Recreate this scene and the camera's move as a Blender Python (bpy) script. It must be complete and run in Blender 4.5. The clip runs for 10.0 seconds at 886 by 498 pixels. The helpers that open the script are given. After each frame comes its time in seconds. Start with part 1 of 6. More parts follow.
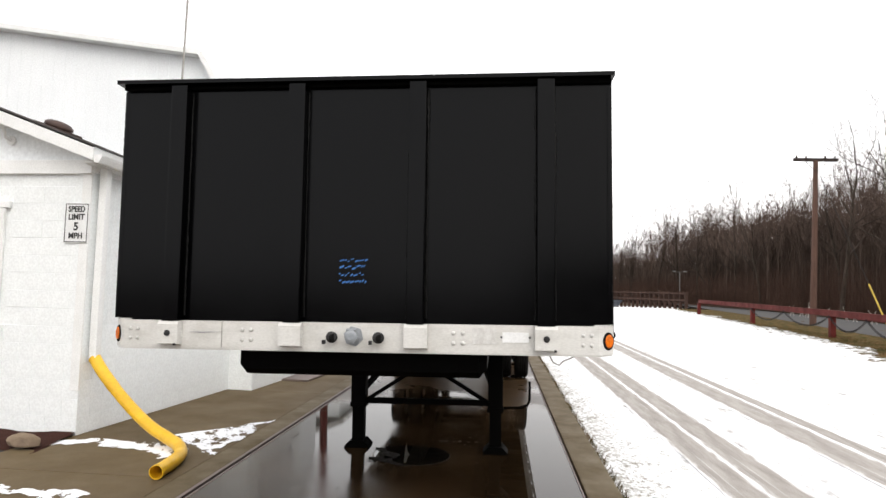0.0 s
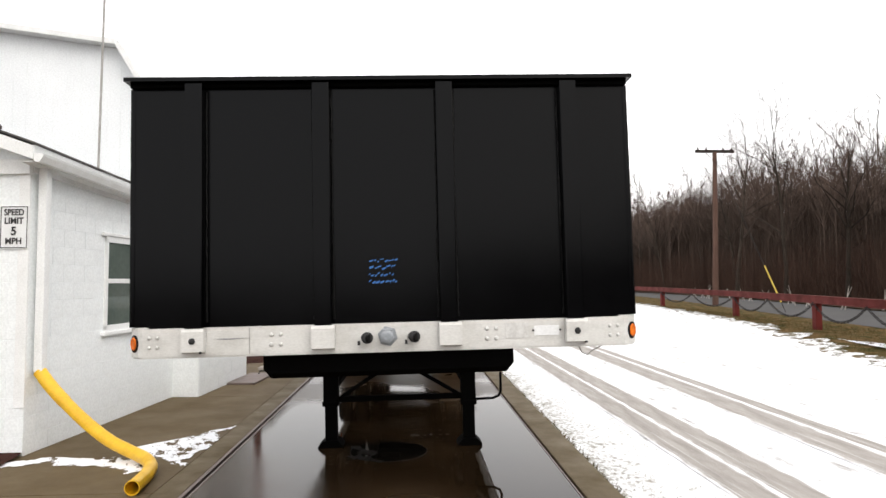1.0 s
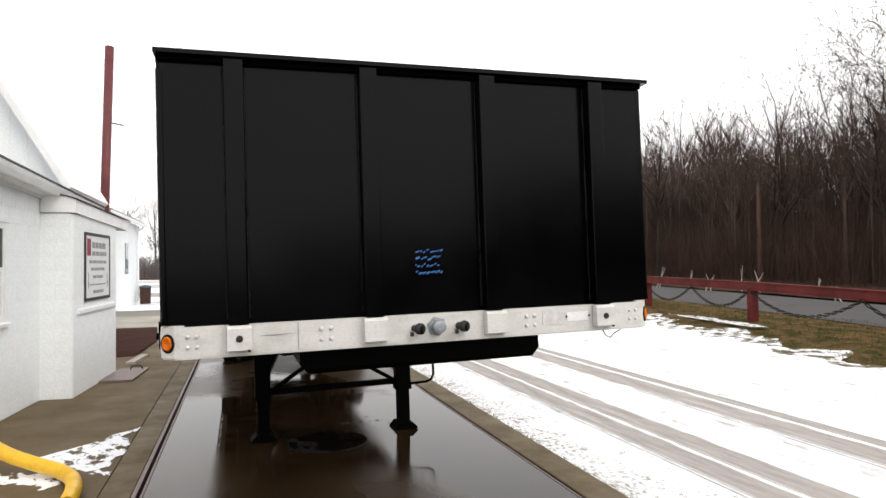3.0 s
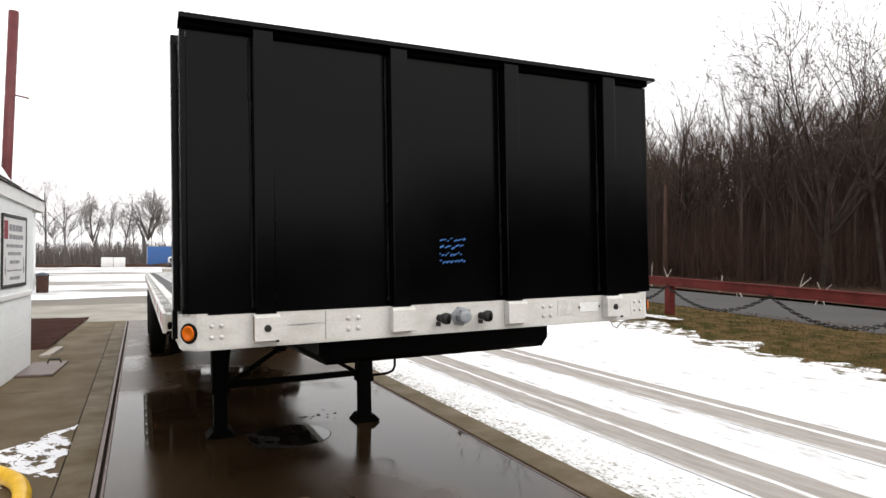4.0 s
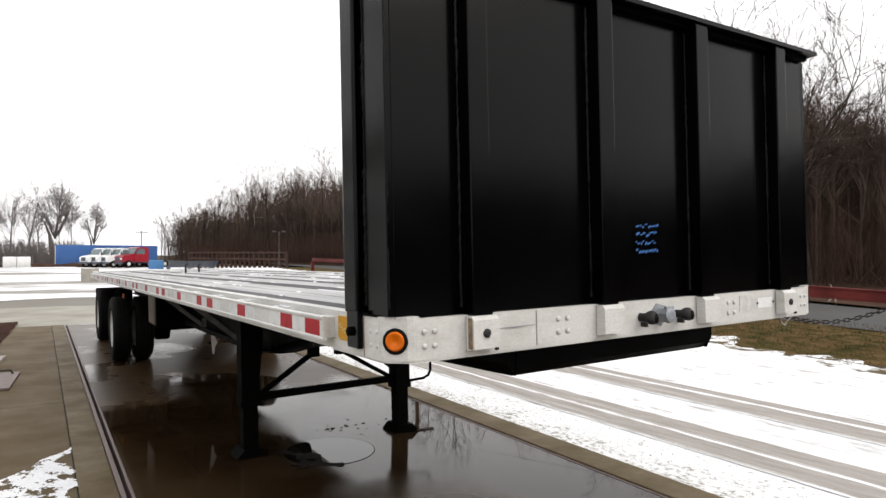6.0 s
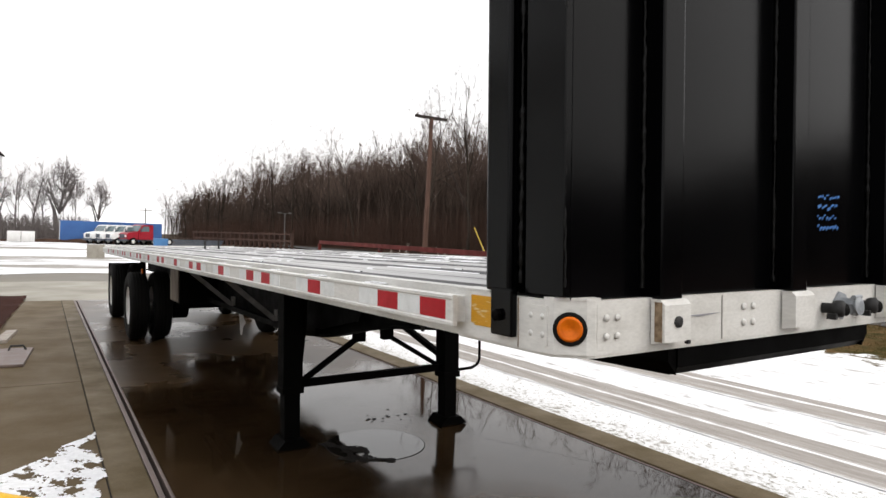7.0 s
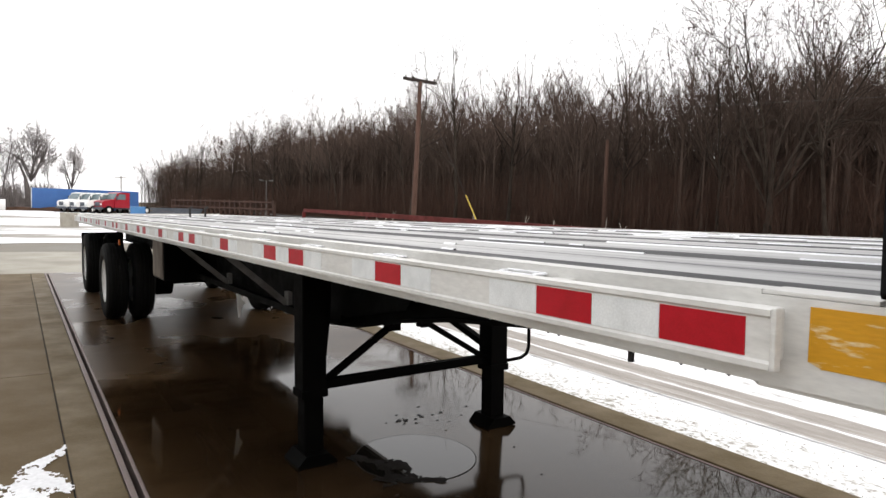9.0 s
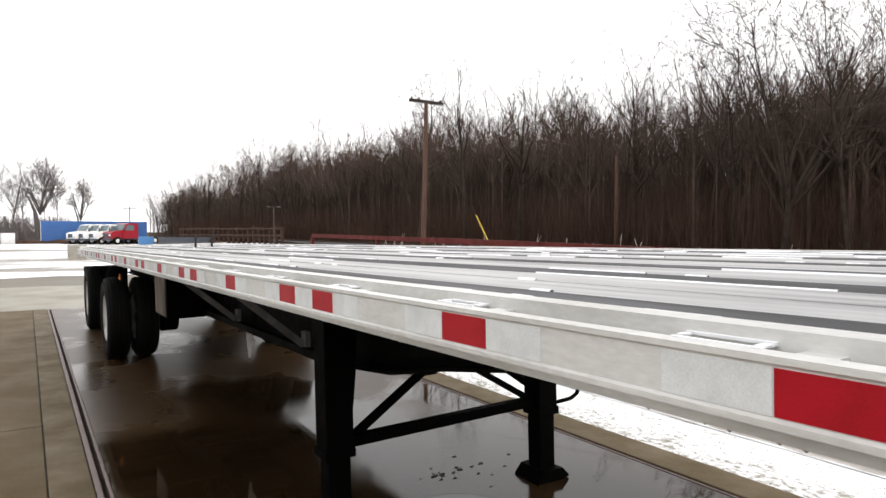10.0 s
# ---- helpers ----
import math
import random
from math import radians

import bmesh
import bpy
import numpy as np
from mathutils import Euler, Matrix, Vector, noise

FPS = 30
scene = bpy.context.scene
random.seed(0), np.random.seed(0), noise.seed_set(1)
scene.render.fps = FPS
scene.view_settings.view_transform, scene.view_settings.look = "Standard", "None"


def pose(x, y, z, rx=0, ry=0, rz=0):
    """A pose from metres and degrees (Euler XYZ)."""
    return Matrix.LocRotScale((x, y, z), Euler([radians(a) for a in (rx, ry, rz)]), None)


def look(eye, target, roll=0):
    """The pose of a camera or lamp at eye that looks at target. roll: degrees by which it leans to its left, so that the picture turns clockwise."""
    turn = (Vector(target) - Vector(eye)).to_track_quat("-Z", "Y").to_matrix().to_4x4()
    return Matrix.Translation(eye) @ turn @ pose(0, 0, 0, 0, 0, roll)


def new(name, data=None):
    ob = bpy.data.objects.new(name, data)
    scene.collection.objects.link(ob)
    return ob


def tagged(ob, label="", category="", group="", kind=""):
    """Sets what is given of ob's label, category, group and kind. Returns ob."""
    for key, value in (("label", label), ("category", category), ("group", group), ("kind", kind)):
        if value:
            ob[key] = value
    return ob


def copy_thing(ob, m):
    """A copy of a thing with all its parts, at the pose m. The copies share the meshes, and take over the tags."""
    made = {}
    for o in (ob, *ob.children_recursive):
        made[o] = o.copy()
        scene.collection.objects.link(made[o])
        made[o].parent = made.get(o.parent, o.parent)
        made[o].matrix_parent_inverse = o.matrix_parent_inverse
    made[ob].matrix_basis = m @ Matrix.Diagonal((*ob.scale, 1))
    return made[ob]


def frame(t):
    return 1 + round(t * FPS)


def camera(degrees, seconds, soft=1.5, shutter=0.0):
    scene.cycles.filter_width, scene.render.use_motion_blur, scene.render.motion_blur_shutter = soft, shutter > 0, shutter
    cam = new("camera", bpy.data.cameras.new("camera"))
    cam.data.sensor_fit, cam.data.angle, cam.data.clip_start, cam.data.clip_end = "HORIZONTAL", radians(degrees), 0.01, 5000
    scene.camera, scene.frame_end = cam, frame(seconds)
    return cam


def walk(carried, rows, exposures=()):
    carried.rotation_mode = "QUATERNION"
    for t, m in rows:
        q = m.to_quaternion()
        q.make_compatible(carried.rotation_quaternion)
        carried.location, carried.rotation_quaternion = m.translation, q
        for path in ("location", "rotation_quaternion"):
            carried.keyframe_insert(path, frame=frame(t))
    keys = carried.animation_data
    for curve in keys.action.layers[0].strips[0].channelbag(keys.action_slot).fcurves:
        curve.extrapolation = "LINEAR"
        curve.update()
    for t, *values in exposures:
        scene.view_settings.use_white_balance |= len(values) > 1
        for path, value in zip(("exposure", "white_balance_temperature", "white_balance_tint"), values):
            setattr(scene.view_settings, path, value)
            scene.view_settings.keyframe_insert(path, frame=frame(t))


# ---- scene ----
cam = camera(70.1, 10.0, soft=1.5)
PATH = [
    (0, (0.725, -3.174, 1.712), (0.548, -1.186, 1.837), 1.7),
    (0.5, (0.398, -3.242, 1.746), (0.419, -1.242, 1.799), 0.3),
    (1, (0.128, -3.241, 1.726), (0.225, -1.246, 1.833), -0.3),
    (1.5, (-0.152, -3.241, 1.759), (0.068, -1.256, 1.866), 0.1),
    (2, (-0.449, -3.238, 1.761), (-0.049, -1.28, 1.836), 1.6),
    (2.2, (-0.564, -3.255, 1.778), (-0.077, -1.316, 1.83), -0.3),
    (3.3, (-1.075, -3.021, 1.773), (-0.433, -1.128, 1.82), 0.2),
    (3.5, (-1.162, -2.971, 1.769), (-0.496, -1.085, 1.77), 1.1),
    (4, (-1.462, -2.851, 1.76), (-0.596, -1.048, 1.783), 0.3),
    (4.5, (-1.713, -2.676, 1.75), (-0.753, -0.923, 1.817), 2.4),
    (5, (-1.898, -2.361, 1.752), (-0.97, -0.591, 1.813), 0.0),
    (5.2, (-1.967, -2.258, 1.815), (-1.014, -0.499, 1.833), 1.0),
    (6.3, (-2.329, -1.611, 1.674), (-1.237, 0.065, 1.694), -0.3),
    (6.5, (-2.346, -1.461, 1.662), (-1.26, 0.219, 1.677), -0.3),
    (7, (-2.411, -1.15, 1.639), (-1.34, 0.539, 1.617), 1.8),
    (7.5, (-2.466, -0.844, 1.656), (-1.32, 0.794, 1.595), -0.2),
    (8, (-2.407, -0.54, 1.626), (-1.318, 1.134, 1.516), -0.6),
    (8.5, (-2.32, -0.306, 1.638), (-1.257, 1.384, 1.517), -0.1),
    (9, (-2.278, -0.04, 1.607), (-1.157, 1.612, 1.487), 1.8),
    (9.5, (-2.234, 0.229, 1.617), (-1.059, 1.841, 1.474), 0.4),
    (10, (-2.111, 0.543, 1.619), (-1.01, 2.211, 1.565), 0.1),
]
walk(cam, [(t, look(eye, target, roll)) for t, eye, target, roll in PATH],
     exposures=((0, 0.0), (2.2, -0.03), (3.5, -0.12), (4.5, -0.20), (7.5, -0.22), (8.5, -0.08), (10, -0.05)))

# ---------------- world and light ----------------
world = bpy.data.worlds.new("overcast")
scene.world = world
world.use_nodes = True
wt = world.node_tree
bg = wt.nodes["Background"]
sky = wt.nodes.new("ShaderNodeTexSky")
sky.sky_type = "NISHITA"
sky.sun_disc = False
sky.sun_elevation = radians(42)
sky.sun_rotation = radians(152)
sky.air_density, sky.dust_density, sky.ozone_density = 2.0, 6.0, 1.0
dim = wt.nodes.new("ShaderNodeVectorMath")
dim.operation = "SCALE"
dim.inputs["Scale"].default_value = 0.10
wt.links.new(sky.outputs[0], dim.inputs[0])
veil = wt.nodes.new("ShaderNodeMix")
veil.data_type = "RGBA"
veil.inputs["Factor"].default_value = 0.88
veil.inputs["B"].default_value = (1.10, 1.08, 1.085, 1)
wt.links.new(dim.outputs[0], veil.inputs["A"])
wt.links.new(veil.outputs["Result"], bg.inputs["Color"])
bg.inputs["Strength"].default_value = 1.58

sun_data = bpy.data.lights.new("sun", "SUN")
sun_data.energy, sun_data.angle, sun_data.color = 1.1, radians(40), (1.0, 0.97, 0.93)
sun = new("sun", sun_data)
sun.rotation_euler = (radians(46), 0, radians(28))


# ---------------- materials ----------------
def mat(name, c1, c2, rough=0.6, rough2=None, metal=0.0, scale=3.0, fine=40.0, bump=0.15, depth=0.01, spec=0.5, lo=0.35, hi=0.65, stretch=(1, 1, 1), per_object=0.0, coat=0.0, ior=None):
    """Two-scale procedural surface: broad stains mixing c1 and c2, a fine grain, and relief."""
    m = bpy.data.materials.new(name)
    m.use_nodes = True
    nt = m.node_tree
    n, l = nt.nodes, nt.links
    b = n["Principled BSDF"]
    tc = n.new("ShaderNodeTexCoord")
    mp = n.new("ShaderNodeMapping")
    mp.inputs["Scale"].default_value = stretch
    l.new(tc.outputs["Object"], mp.inputs["Vector"])
    broad = n.new("ShaderNodeTexNoise")
    broad.inputs["Scale"].default_value, broad.inputs["Detail"].default_value, broad.inputs["Roughness"].default_value = scale, 5, 0.6
    grain = n.new("ShaderNodeTexNoise")
    grain.inputs["Scale"].default_value, grain.inputs["Detail"].default_value = fine, 4
    l.new(mp.outputs[0], broad.inputs["Vector"]), l.new(mp.outputs[0], grain.inputs["Vector"])
    rng = n.new("ShaderNodeMapRange")
    rng.inputs["From Min"].default_value, rng.inputs["From Max"].default_value = lo, hi
    l.new(broad.outputs["Fac"], rng.inputs["Value"])
    mix = n.new("ShaderNodeMix")
    mix.data_type = "RGBA"
    mix.inputs["A"].default_value, mix.inputs["B"].default_value = (*c1, 1), (*c2, 1)
    l.new(rng.outputs[0], mix.inputs["Factor"])
    gr = n.new("ShaderNodeMapRange")
    gr.inputs["To Min"].default_value, gr.inputs["To Max"].default_value = 0.82, 1.18
    l.new(grain.outputs["Fac"], gr.inputs["Value"])
    mul = n.new("ShaderNodeMix")
    mul.data_type, mul.blend_type = "RGBA", "MULTIPLY"
    mul.inputs["Factor"].default_value = 1
    l.new(mix.outputs["Result"], mul.inputs["A"]), l.new(gr.outputs[0], mul.inputs["B"])
    col = mul.outputs["Result"]
    if per_object:
        oi = n.new("ShaderNodeObjectInfo")
        pr = n.new("ShaderNodeMapRange")
        pr.inputs["To Min"].default_value, pr.inputs["To Max"].default_value = 1 - per_object, 1 + per_object
        l.new(oi.outputs["Random"], pr.inputs["Value"])
        m2 = n.new("ShaderNodeMix")
        m2.data_type, m2.blend_type = "RGBA", "MULTIPLY"
        m2.inputs["Factor"].default_value = 1
        l.new(col, m2.inputs["A"]), l.new(pr.outputs[0], m2.inputs["B"])
        col = m2.outputs["Result"]
    l.new(col, b.inputs["Base Color"])
    b.inputs["Metallic"].default_value = metal
    b.inputs["Specular IOR Level"].default_value = spec
    b.inputs["Coat Weight"].default_value = coat
    if ior:
        b.inputs["IOR"].default_value = ior
    rr = n.new("ShaderNodeMapRange")
    rr.inputs["To Min"].default_value = rough
    rr.inputs["To Max"].default_value = rough if rough2 is None else rough2
    l.new(rng.outputs[0], rr.inputs["Value"])
    l.new(rr.outputs[0], b.inputs["Roughness"])
    if bump:
        bp = n.new("ShaderNodeBump")
        bp.inputs["Strength"].default_value, bp.inputs["Distance"].default_value = bump, depth
        l.new(grain.outputs["Fac"], bp.inputs["Height"])
        l.new(bp.outputs[0], b.inputs["Normal"])
    return m


def plain(name, c, rough=0.5, metal=0.0, emit=0.0):
    return mat(name, c, tuple(v * 0.85 for v in c), rough, min(1, rough + 0.12), metal, 8, 60, 0.05, 0.003)


M = {}
M["black_paint"] = mat("black_paint", (0.0005, 0.0005, 0.0007), (0.0009, 0.0009, 0.0012), 0.15, 0.20, 0, 2.6, 300, 0.05, 0.001, 0.130)
M["black_paint"].node_tree.nodes["Principled BSDF"].inputs["Specular Tint"].default_value = (0.96, 0.975, 1.0, 1)
M["black_frame"] = mat("black_frame", (0.0008, 0.0008, 0.0008), (0.0022, 0.002, 0.0018), 0.5, 0.7, 0, 6, 90, 0.2, 0.003, 0.035)
M["black_bead"] = mat("black_bead", (0.001, 0.001, 0.001), (0.003, 0.003, 0.003), 0.32, 0.45, 0, 20, 150, 0.6, 0.004, 0.17)
M["aluminium"] = mat("aluminium", (0.82, 0.81, 0.79), (0.66, 0.65, 0.63), 0.42, 0.6, 0.15, 5, 120, 0.12, 0.002, 0.5, 0.3, 0.75)
M["white_rail"] = mat("white_rail", (0.65, 0.645, 0.62), (0.45, 0.44, 0.41), 0.42, 0.6, 0.0, 3.2, 60, 0.15, 0.002, 0.42, 0.46, 0.80, (1, 0.6, 2.2))
M["bolt_steel"] = mat("bolt_steel", (0.68, 0.68, 0.66), (0.54, 0.53, 0.51), 0.45, 0.6, 0.15, 30, 200, 0.1, 0.001)
M["rust_streak"] = mat("rust_streak", (0.10, 0.06, 0.03), (0.30, 0.22, 0.14), 0.8, 0.9, 0, 45, 120, 0.2, 0.002)
M["amber"] = mat("amber", (0.74, 0.165, 0.002), (0.62, 0.120, 0.002), 0.38, 0.46, 0, 20, 120, 0.1, 0.001, 0.22)
M["rubber"] = mat("rubber", (0.0035, 0.0035, 0.0035), (0.008, 0.0075, 0.007), 0.7, 0.85, 0, 6, 60, 0.3, 0.004, 0.13)
M["rim_white"] = mat("rim_white", (0.78, 0.78, 0.77), (0.6, 0.58, 0.55), 0.4, 0.55, 0, 6, 60, 0.05, 0.002)
M["red_tape"] = mat("red_tape", (0.42, 0.004, 0.014), (0.33, 0.004, 0.010), 0.42, 0.5, 0, 10, 260, 0.25, 0.001, 0.22)
M["white_tape"] = mat("white_tape", (0.74, 0.76, 0.76), (0.62, 0.64, 0.64), 0.38, 0.5, 0, 14, 240, 0.25, 0.001)
M["yellow_tape"] = mat("yellow_tape", (0.56, 0.275, 0.008), (0.70, 0.58, 0.36), 0.45, 0.6, 0, 26, 120, 0.3, 0.001, 0.4, 0.58, 0.68, (1, 0.35, 1.6))
M["chalk_blue"] = mat("chalk_blue", (0.05, 0.17, 0.45), (0.025, 0.10, 0.30), 0.8, 0.9, 0, 60, 300, 0.1, 0.001)
M["deck_snow"] = mat("deck_snow", (0.49, 0.49, 0.485), (0.20, 0.20, 0.205), 0.65, 0.5, 0, 2.6, 50, 0.35, 0.005, 0.35, 0.42, 0.74, (5.0, 0.22, 1))
M["deck_wood"] = mat("deck_wood", (0.034, 0.034, 0.036), (0.155, 0.155, 0.16), 0.6, 0.8, 0, 3.0, 50, 0.3, 0.004, 0.25, 0.46, 0.78, (3, 0.35, 1))
M["fitting"] = mat("fitting", (0.018, 0.018, 0.019), (0.04, 0.04, 0.04), 0.5, 0.7, 0.3, 20, 120, 0.3, 0.002, 0.3)
M["fitting_grey"] = mat("fitting_grey", (0.22, 0.24, 0.26), (0.32, 0.34, 0.36), 0.45, 0.6, 0.2, 20, 120, 0.2, 0.002)
M["galvanised"] = mat("galvanised", (0.40, 0.39, 0.37), (0.30, 0.29, 0.27), 0.5, 0.65, 0.3, 8, 80, 0.15, 0.002)
M["weathered_steel"] = mat("weathered_steel", (0.16, 0.155, 0.15), (0.09, 0.085, 0.08), 0.55, 0.75, 0.2, 8, 80, 0.2, 0.002, 0.3)
M["locker_brown"] = mat("locker_brown", (0.23, 0.19, 0.15), (0.12, 0.095, 0.075), 0.5, 0.75, 0.2, 4, 80, 0.25, 0.003, 0.3, stretch=(1, 1, 0.4))
M["wall_white"] = mat("wall_white", (0.865, 0.895, 0.90), (0.80, 0.83, 0.835), 0.6, 0.7, 0, 1.3, 40, 0.15, 0.003, 0.4)
M["trim_white"] = mat("trim_white", (0.86, 0.87, 0.87), (0.78, 0.79, 0.78), 0.45, 0.55, 0, 3, 70, 0.1, 0.002)
M["siding_white"] = mat("siding_white", (0.87, 0.90, 0.915), (0.82, 0.85, 0.87), 0.5, 0.6, 0, 0.7, 30, 0.05, 0.003)
M["shingle"] = mat("shingle", (0.055, 0.05, 0.047), (0.09, 0.08, 0.075), 0.85, 0.95, 0, 5, 90, 0.6, 0.006)
M["vent_brown"] = mat("vent_brown", (0.045, 0.026, 0.022), (0.075, 0.045, 0.036), 0.6, 0.75, 0.2, 8, 80, 0.3, 0.004)
M["glass"] = mat("glass", (0.085, 0.11, 0.098), (0.12, 0.145, 0.13), 0.05, 0.08, 0, 1.2, 20, 0.0, 0.001, 0.5)
M["sign_white"] = mat("sign_white", (0.82, 0.83, 0.83), (0.75, 0.76, 0.76), 0.35, 0.45, 0, 6, 100, 0.05, 0.001)
M["sign_black"] = mat("sign_black", (0.015, 0.015, 0.016), (0.03, 0.03, 0.03), 0.5, 0.6, 0, 20, 200, 0.05, 0.001)
M["sign_grey"] = mat("sign_grey", (0.30, 0.30, 0.32), (0.24, 0.24, 0.26), 0.5, 0.6, 0, 20, 200, 0.05, 0.001)
M["sign_red"] = mat("sign_red", (0.28, 0.02, 0.035), (0.22, 0.015, 0.03), 0.5, 0.6, 0, 20, 200, 0.05, 0.001)
M["hose_yellow"] = mat("hose_yellow", (0.80, 0.48, 0.012), (0.68, 0.38, 0.01), 0.35, 0.5, 0, 5, 50, 0.1, 0.003)
M["concrete"] = mat("concrete", (0.124, 0.089, 0.046), (0.098, 0.070, 0.036), 0.55, 0.8, 0, 1.4, 55, 0.35, 0.004, 0.2, 0.3, 0.7)
M["concrete_kerb"] = mat("concrete_kerb", (0.145, 0.108, 0.060), (0.098, 0.074, 0.038), 0.5, 0.8, 0, 2.4, 70, 0.4, 0.004, 0.22, 0.3, 0.7)
M["pale_concrete"] = mat("pale_concrete", (0.33, 0.31, 0.26), (0.25, 0.235, 0.195), 0.5, 0.75, 0, 0.5, 30, 0.2, 0.004, 0.3)
M["wet_asphalt"] = mat("wet_asphalt", (0.135, 0.12, 0.095), (0.21, 0.19, 0.155), 0.5, 0.75, 0, 0.35, 25, 0.3, 0.006, 0.3)
M["steel_edge"] = mat("steel_edge", (0.16, 0.125, 0.115), (0.24, 0.19, 0.175), 0.4, 0.65, 0.5, 6, 80, 0.25, 0.002)
M["patch_black"] = mat("patch_black", (0.006, 0.005, 0.004), (0.012, 0.009, 0.007), 0.6, 0.8, 0, 14, 120, 0.8, 0.004, 0.1)
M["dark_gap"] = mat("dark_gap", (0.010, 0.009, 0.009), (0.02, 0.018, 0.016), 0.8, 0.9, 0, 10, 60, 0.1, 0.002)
M["mulch"] = mat("mulch", (0.034, 0.013, 0.010), (0.058, 0.025, 0.018), 0.9, 0.95, 0, 6, 45, 1.0, 0.03, 0.08)
M["stone"] = mat("stone", (0.24, 0.18, 0.12), (0.14, 0.10, 0.07), 0.8, 0.9, 0, 5, 40, 0.6, 0.01)
M["snow"] = mat("snow", (0.88, 0.89, 0.91), (0.82, 0.83, 0.86), 0.75, 0.85, 0, 1.5, 30, 0.5, 0.012, 0.3)
M["grass_dead"] = mat("grass_dead", (0.150, 0.094, 0.042), (0.052, 0.048, 0.014), 0.9, 0.95, 0, 2.6, 26, 1.0, 0.06, 0.06, 0.38, 0.60, (1.2, 0.8, 1))
M["road_grey"] = mat("road_grey", (0.072, 0.070, 0.070), (0.095, 0.092, 0.090), 0.75, 0.85, 0, 0.4, 20, 0.2, 0.006, 0.1)
M["earth"] = mat("earth", (0.060, 0.044, 0.030), (0.088, 0.068, 0.046), 0.9, 0.95, 0, 0.25, 6, 0.6, 0.04, 0.1)
M["bark"] = mat("bark", (0.056, 0.044, 0.035), (0.030, 0.023, 0.018), 0.9, 0.95, 0, 2, 25, 0.6, 0.02, 0.1, per_object=0.3)
M["brush"] = mat("brush", (0.084, 0.049, 0.036), (0.046, 0.028, 0.021), 0.9, 0.95, 0, 0.35, 12, 0.0, 0.01, 0.1)
M["stem"] = mat("stem", (0.092, 0.066, 0.052), (0.046, 0.033, 0.026), 0.9, 0.95, 0, 0.25, 12, 0.0, 0.01, 0.1)
M["crown"] = mat("crown", (0.108, 0.078, 0.063), (0.065, 0.047, 0.038), 0.9, 0.95, 0, 0.3, 12, 0.0, 0.01, 0.1, per_object=0.25)
# Paler than bark and crown: distance haze is mixed into these two colours.
M["crown_hazed"] = mat("crown_hazed", (0.30, 0.275, 0.272), (0.225, 0.205, 0.203), 0.9, 0.95, 0, 2, 25, 0.3, 0.02, 0.1, per_object=0.2)
M["bark_hazed"] = mat("bark_hazed", (0.17, 0.152, 0.148), (0.12, 0.106, 0.102), 0.9, 0.95, 0, 2, 25, 0.3, 0.02, 0.1, per_object=0.2)
M["pale_wood"] = mat("pale_wood", (0.42, 0.38, 0.34), (0.30, 0.26, 0.23), 0.8, 0.9, 0, 8, 50, 0.3, 0.005)
M["fence_red"] = mat("fence_red", (0.120, 0.019, 0.016), (0.075, 0.015, 0.012), 0.6, 0.8, 0, 2, 40, 0.3, 0.004, 0.14)
M["chain_dark"] = mat("chain_dark", (0.014, 0.012, 0.011), (0.026, 0.022, 0.020), 0.6, 0.75, 0.2, 10, 60, 0.3, 0.003, 0.2)
M["pole_wood"] = mat("pole_wood", (0.125, 0.072, 0.055), (0.085, 0.050, 0.038), 0.85, 0.92, 0, 3, 40, 0.4, 0.006, 0.2, stretch=(4, 4, 0.4))
M["crossarm"] = mat("crossarm", (0.032, 0.025, 0.023), (0.05, 0.04, 0.035), 0.85, 0.92, 0, 3, 40, 0.4, 0.006, 0.2)
M["guard_yellow"] = mat("guard_yellow", (0.50, 0.34, 0.03), (0.40, 0.27, 0.03), 0.5, 0.6, 0, 4, 40, 0.05, 0.002)
M["rust"] = mat("rust", (0.066, 0.036, 0.026), (0.040, 0.025, 0.020), 0.85, 0.92, 0, 3, 40, 0.5, 0.005, 0.2, per_object=0.2)
M["pole_red"] = mat("pole_red", (0.14, 0.022, 0.026), (0.10, 0.018, 0.02), 0.5, 0.65, 0, 3, 40, 0.15, 0.003)
M["container_blue"] = mat("container_blue", (0.035, 0.125, 0.36), (0.03, 0.10, 0.29), 0.5, 0.6, 0, 0.6, 20, 0.1, 0.004)
M["truck_white"] = mat("truck_white", (0.80, 0.80, 0.79), (0.68, 0.68, 0.67), 0.3, 0.45, 0, 1, 30, 0.02, 0.002)
M["truck_red"] = mat("truck_red", (0.30, 0.010, 0.022), (0.24, 0.008, 0.018), 0.3, 0.4, 0, 1, 30, 0.02, 0.002)
M["truck_glass"] = mat("truck_glass", (0.10, 0.14, 0.15), (0.14, 0.18, 0.19), 0.08, 0.12, 0, 2, 20, 0.0, 0.001)
M["tank_blue"] = mat("tank_blue", (0.045, 0.165, 0.36), (0.04, 0.13, 0.28), 0.5, 0.6, 0, 1, 20, 0.05, 0.003)
M["steel_dark"] = mat("steel_dark", (0.055, 0.07, 0.09), (0.09, 0.10, 0.12), 0.6, 0.7, 0.2, 1, 20, 0.1, 0.003)
M["leaf_floor"] = mat("leaf_floor", (0.078, 0.046, 0.032), (0.040, 0.025, 0.018), 0.9, 0.95, 0, 1.1, 14, 1.0, 0.05, 0.05)
M["crate"] = mat("crate", (0.42, 0.40, 0.35), (0.32, 0.30, 0.26), 0.8, 0.9, 0, 3, 40, 0.3, 0.004)


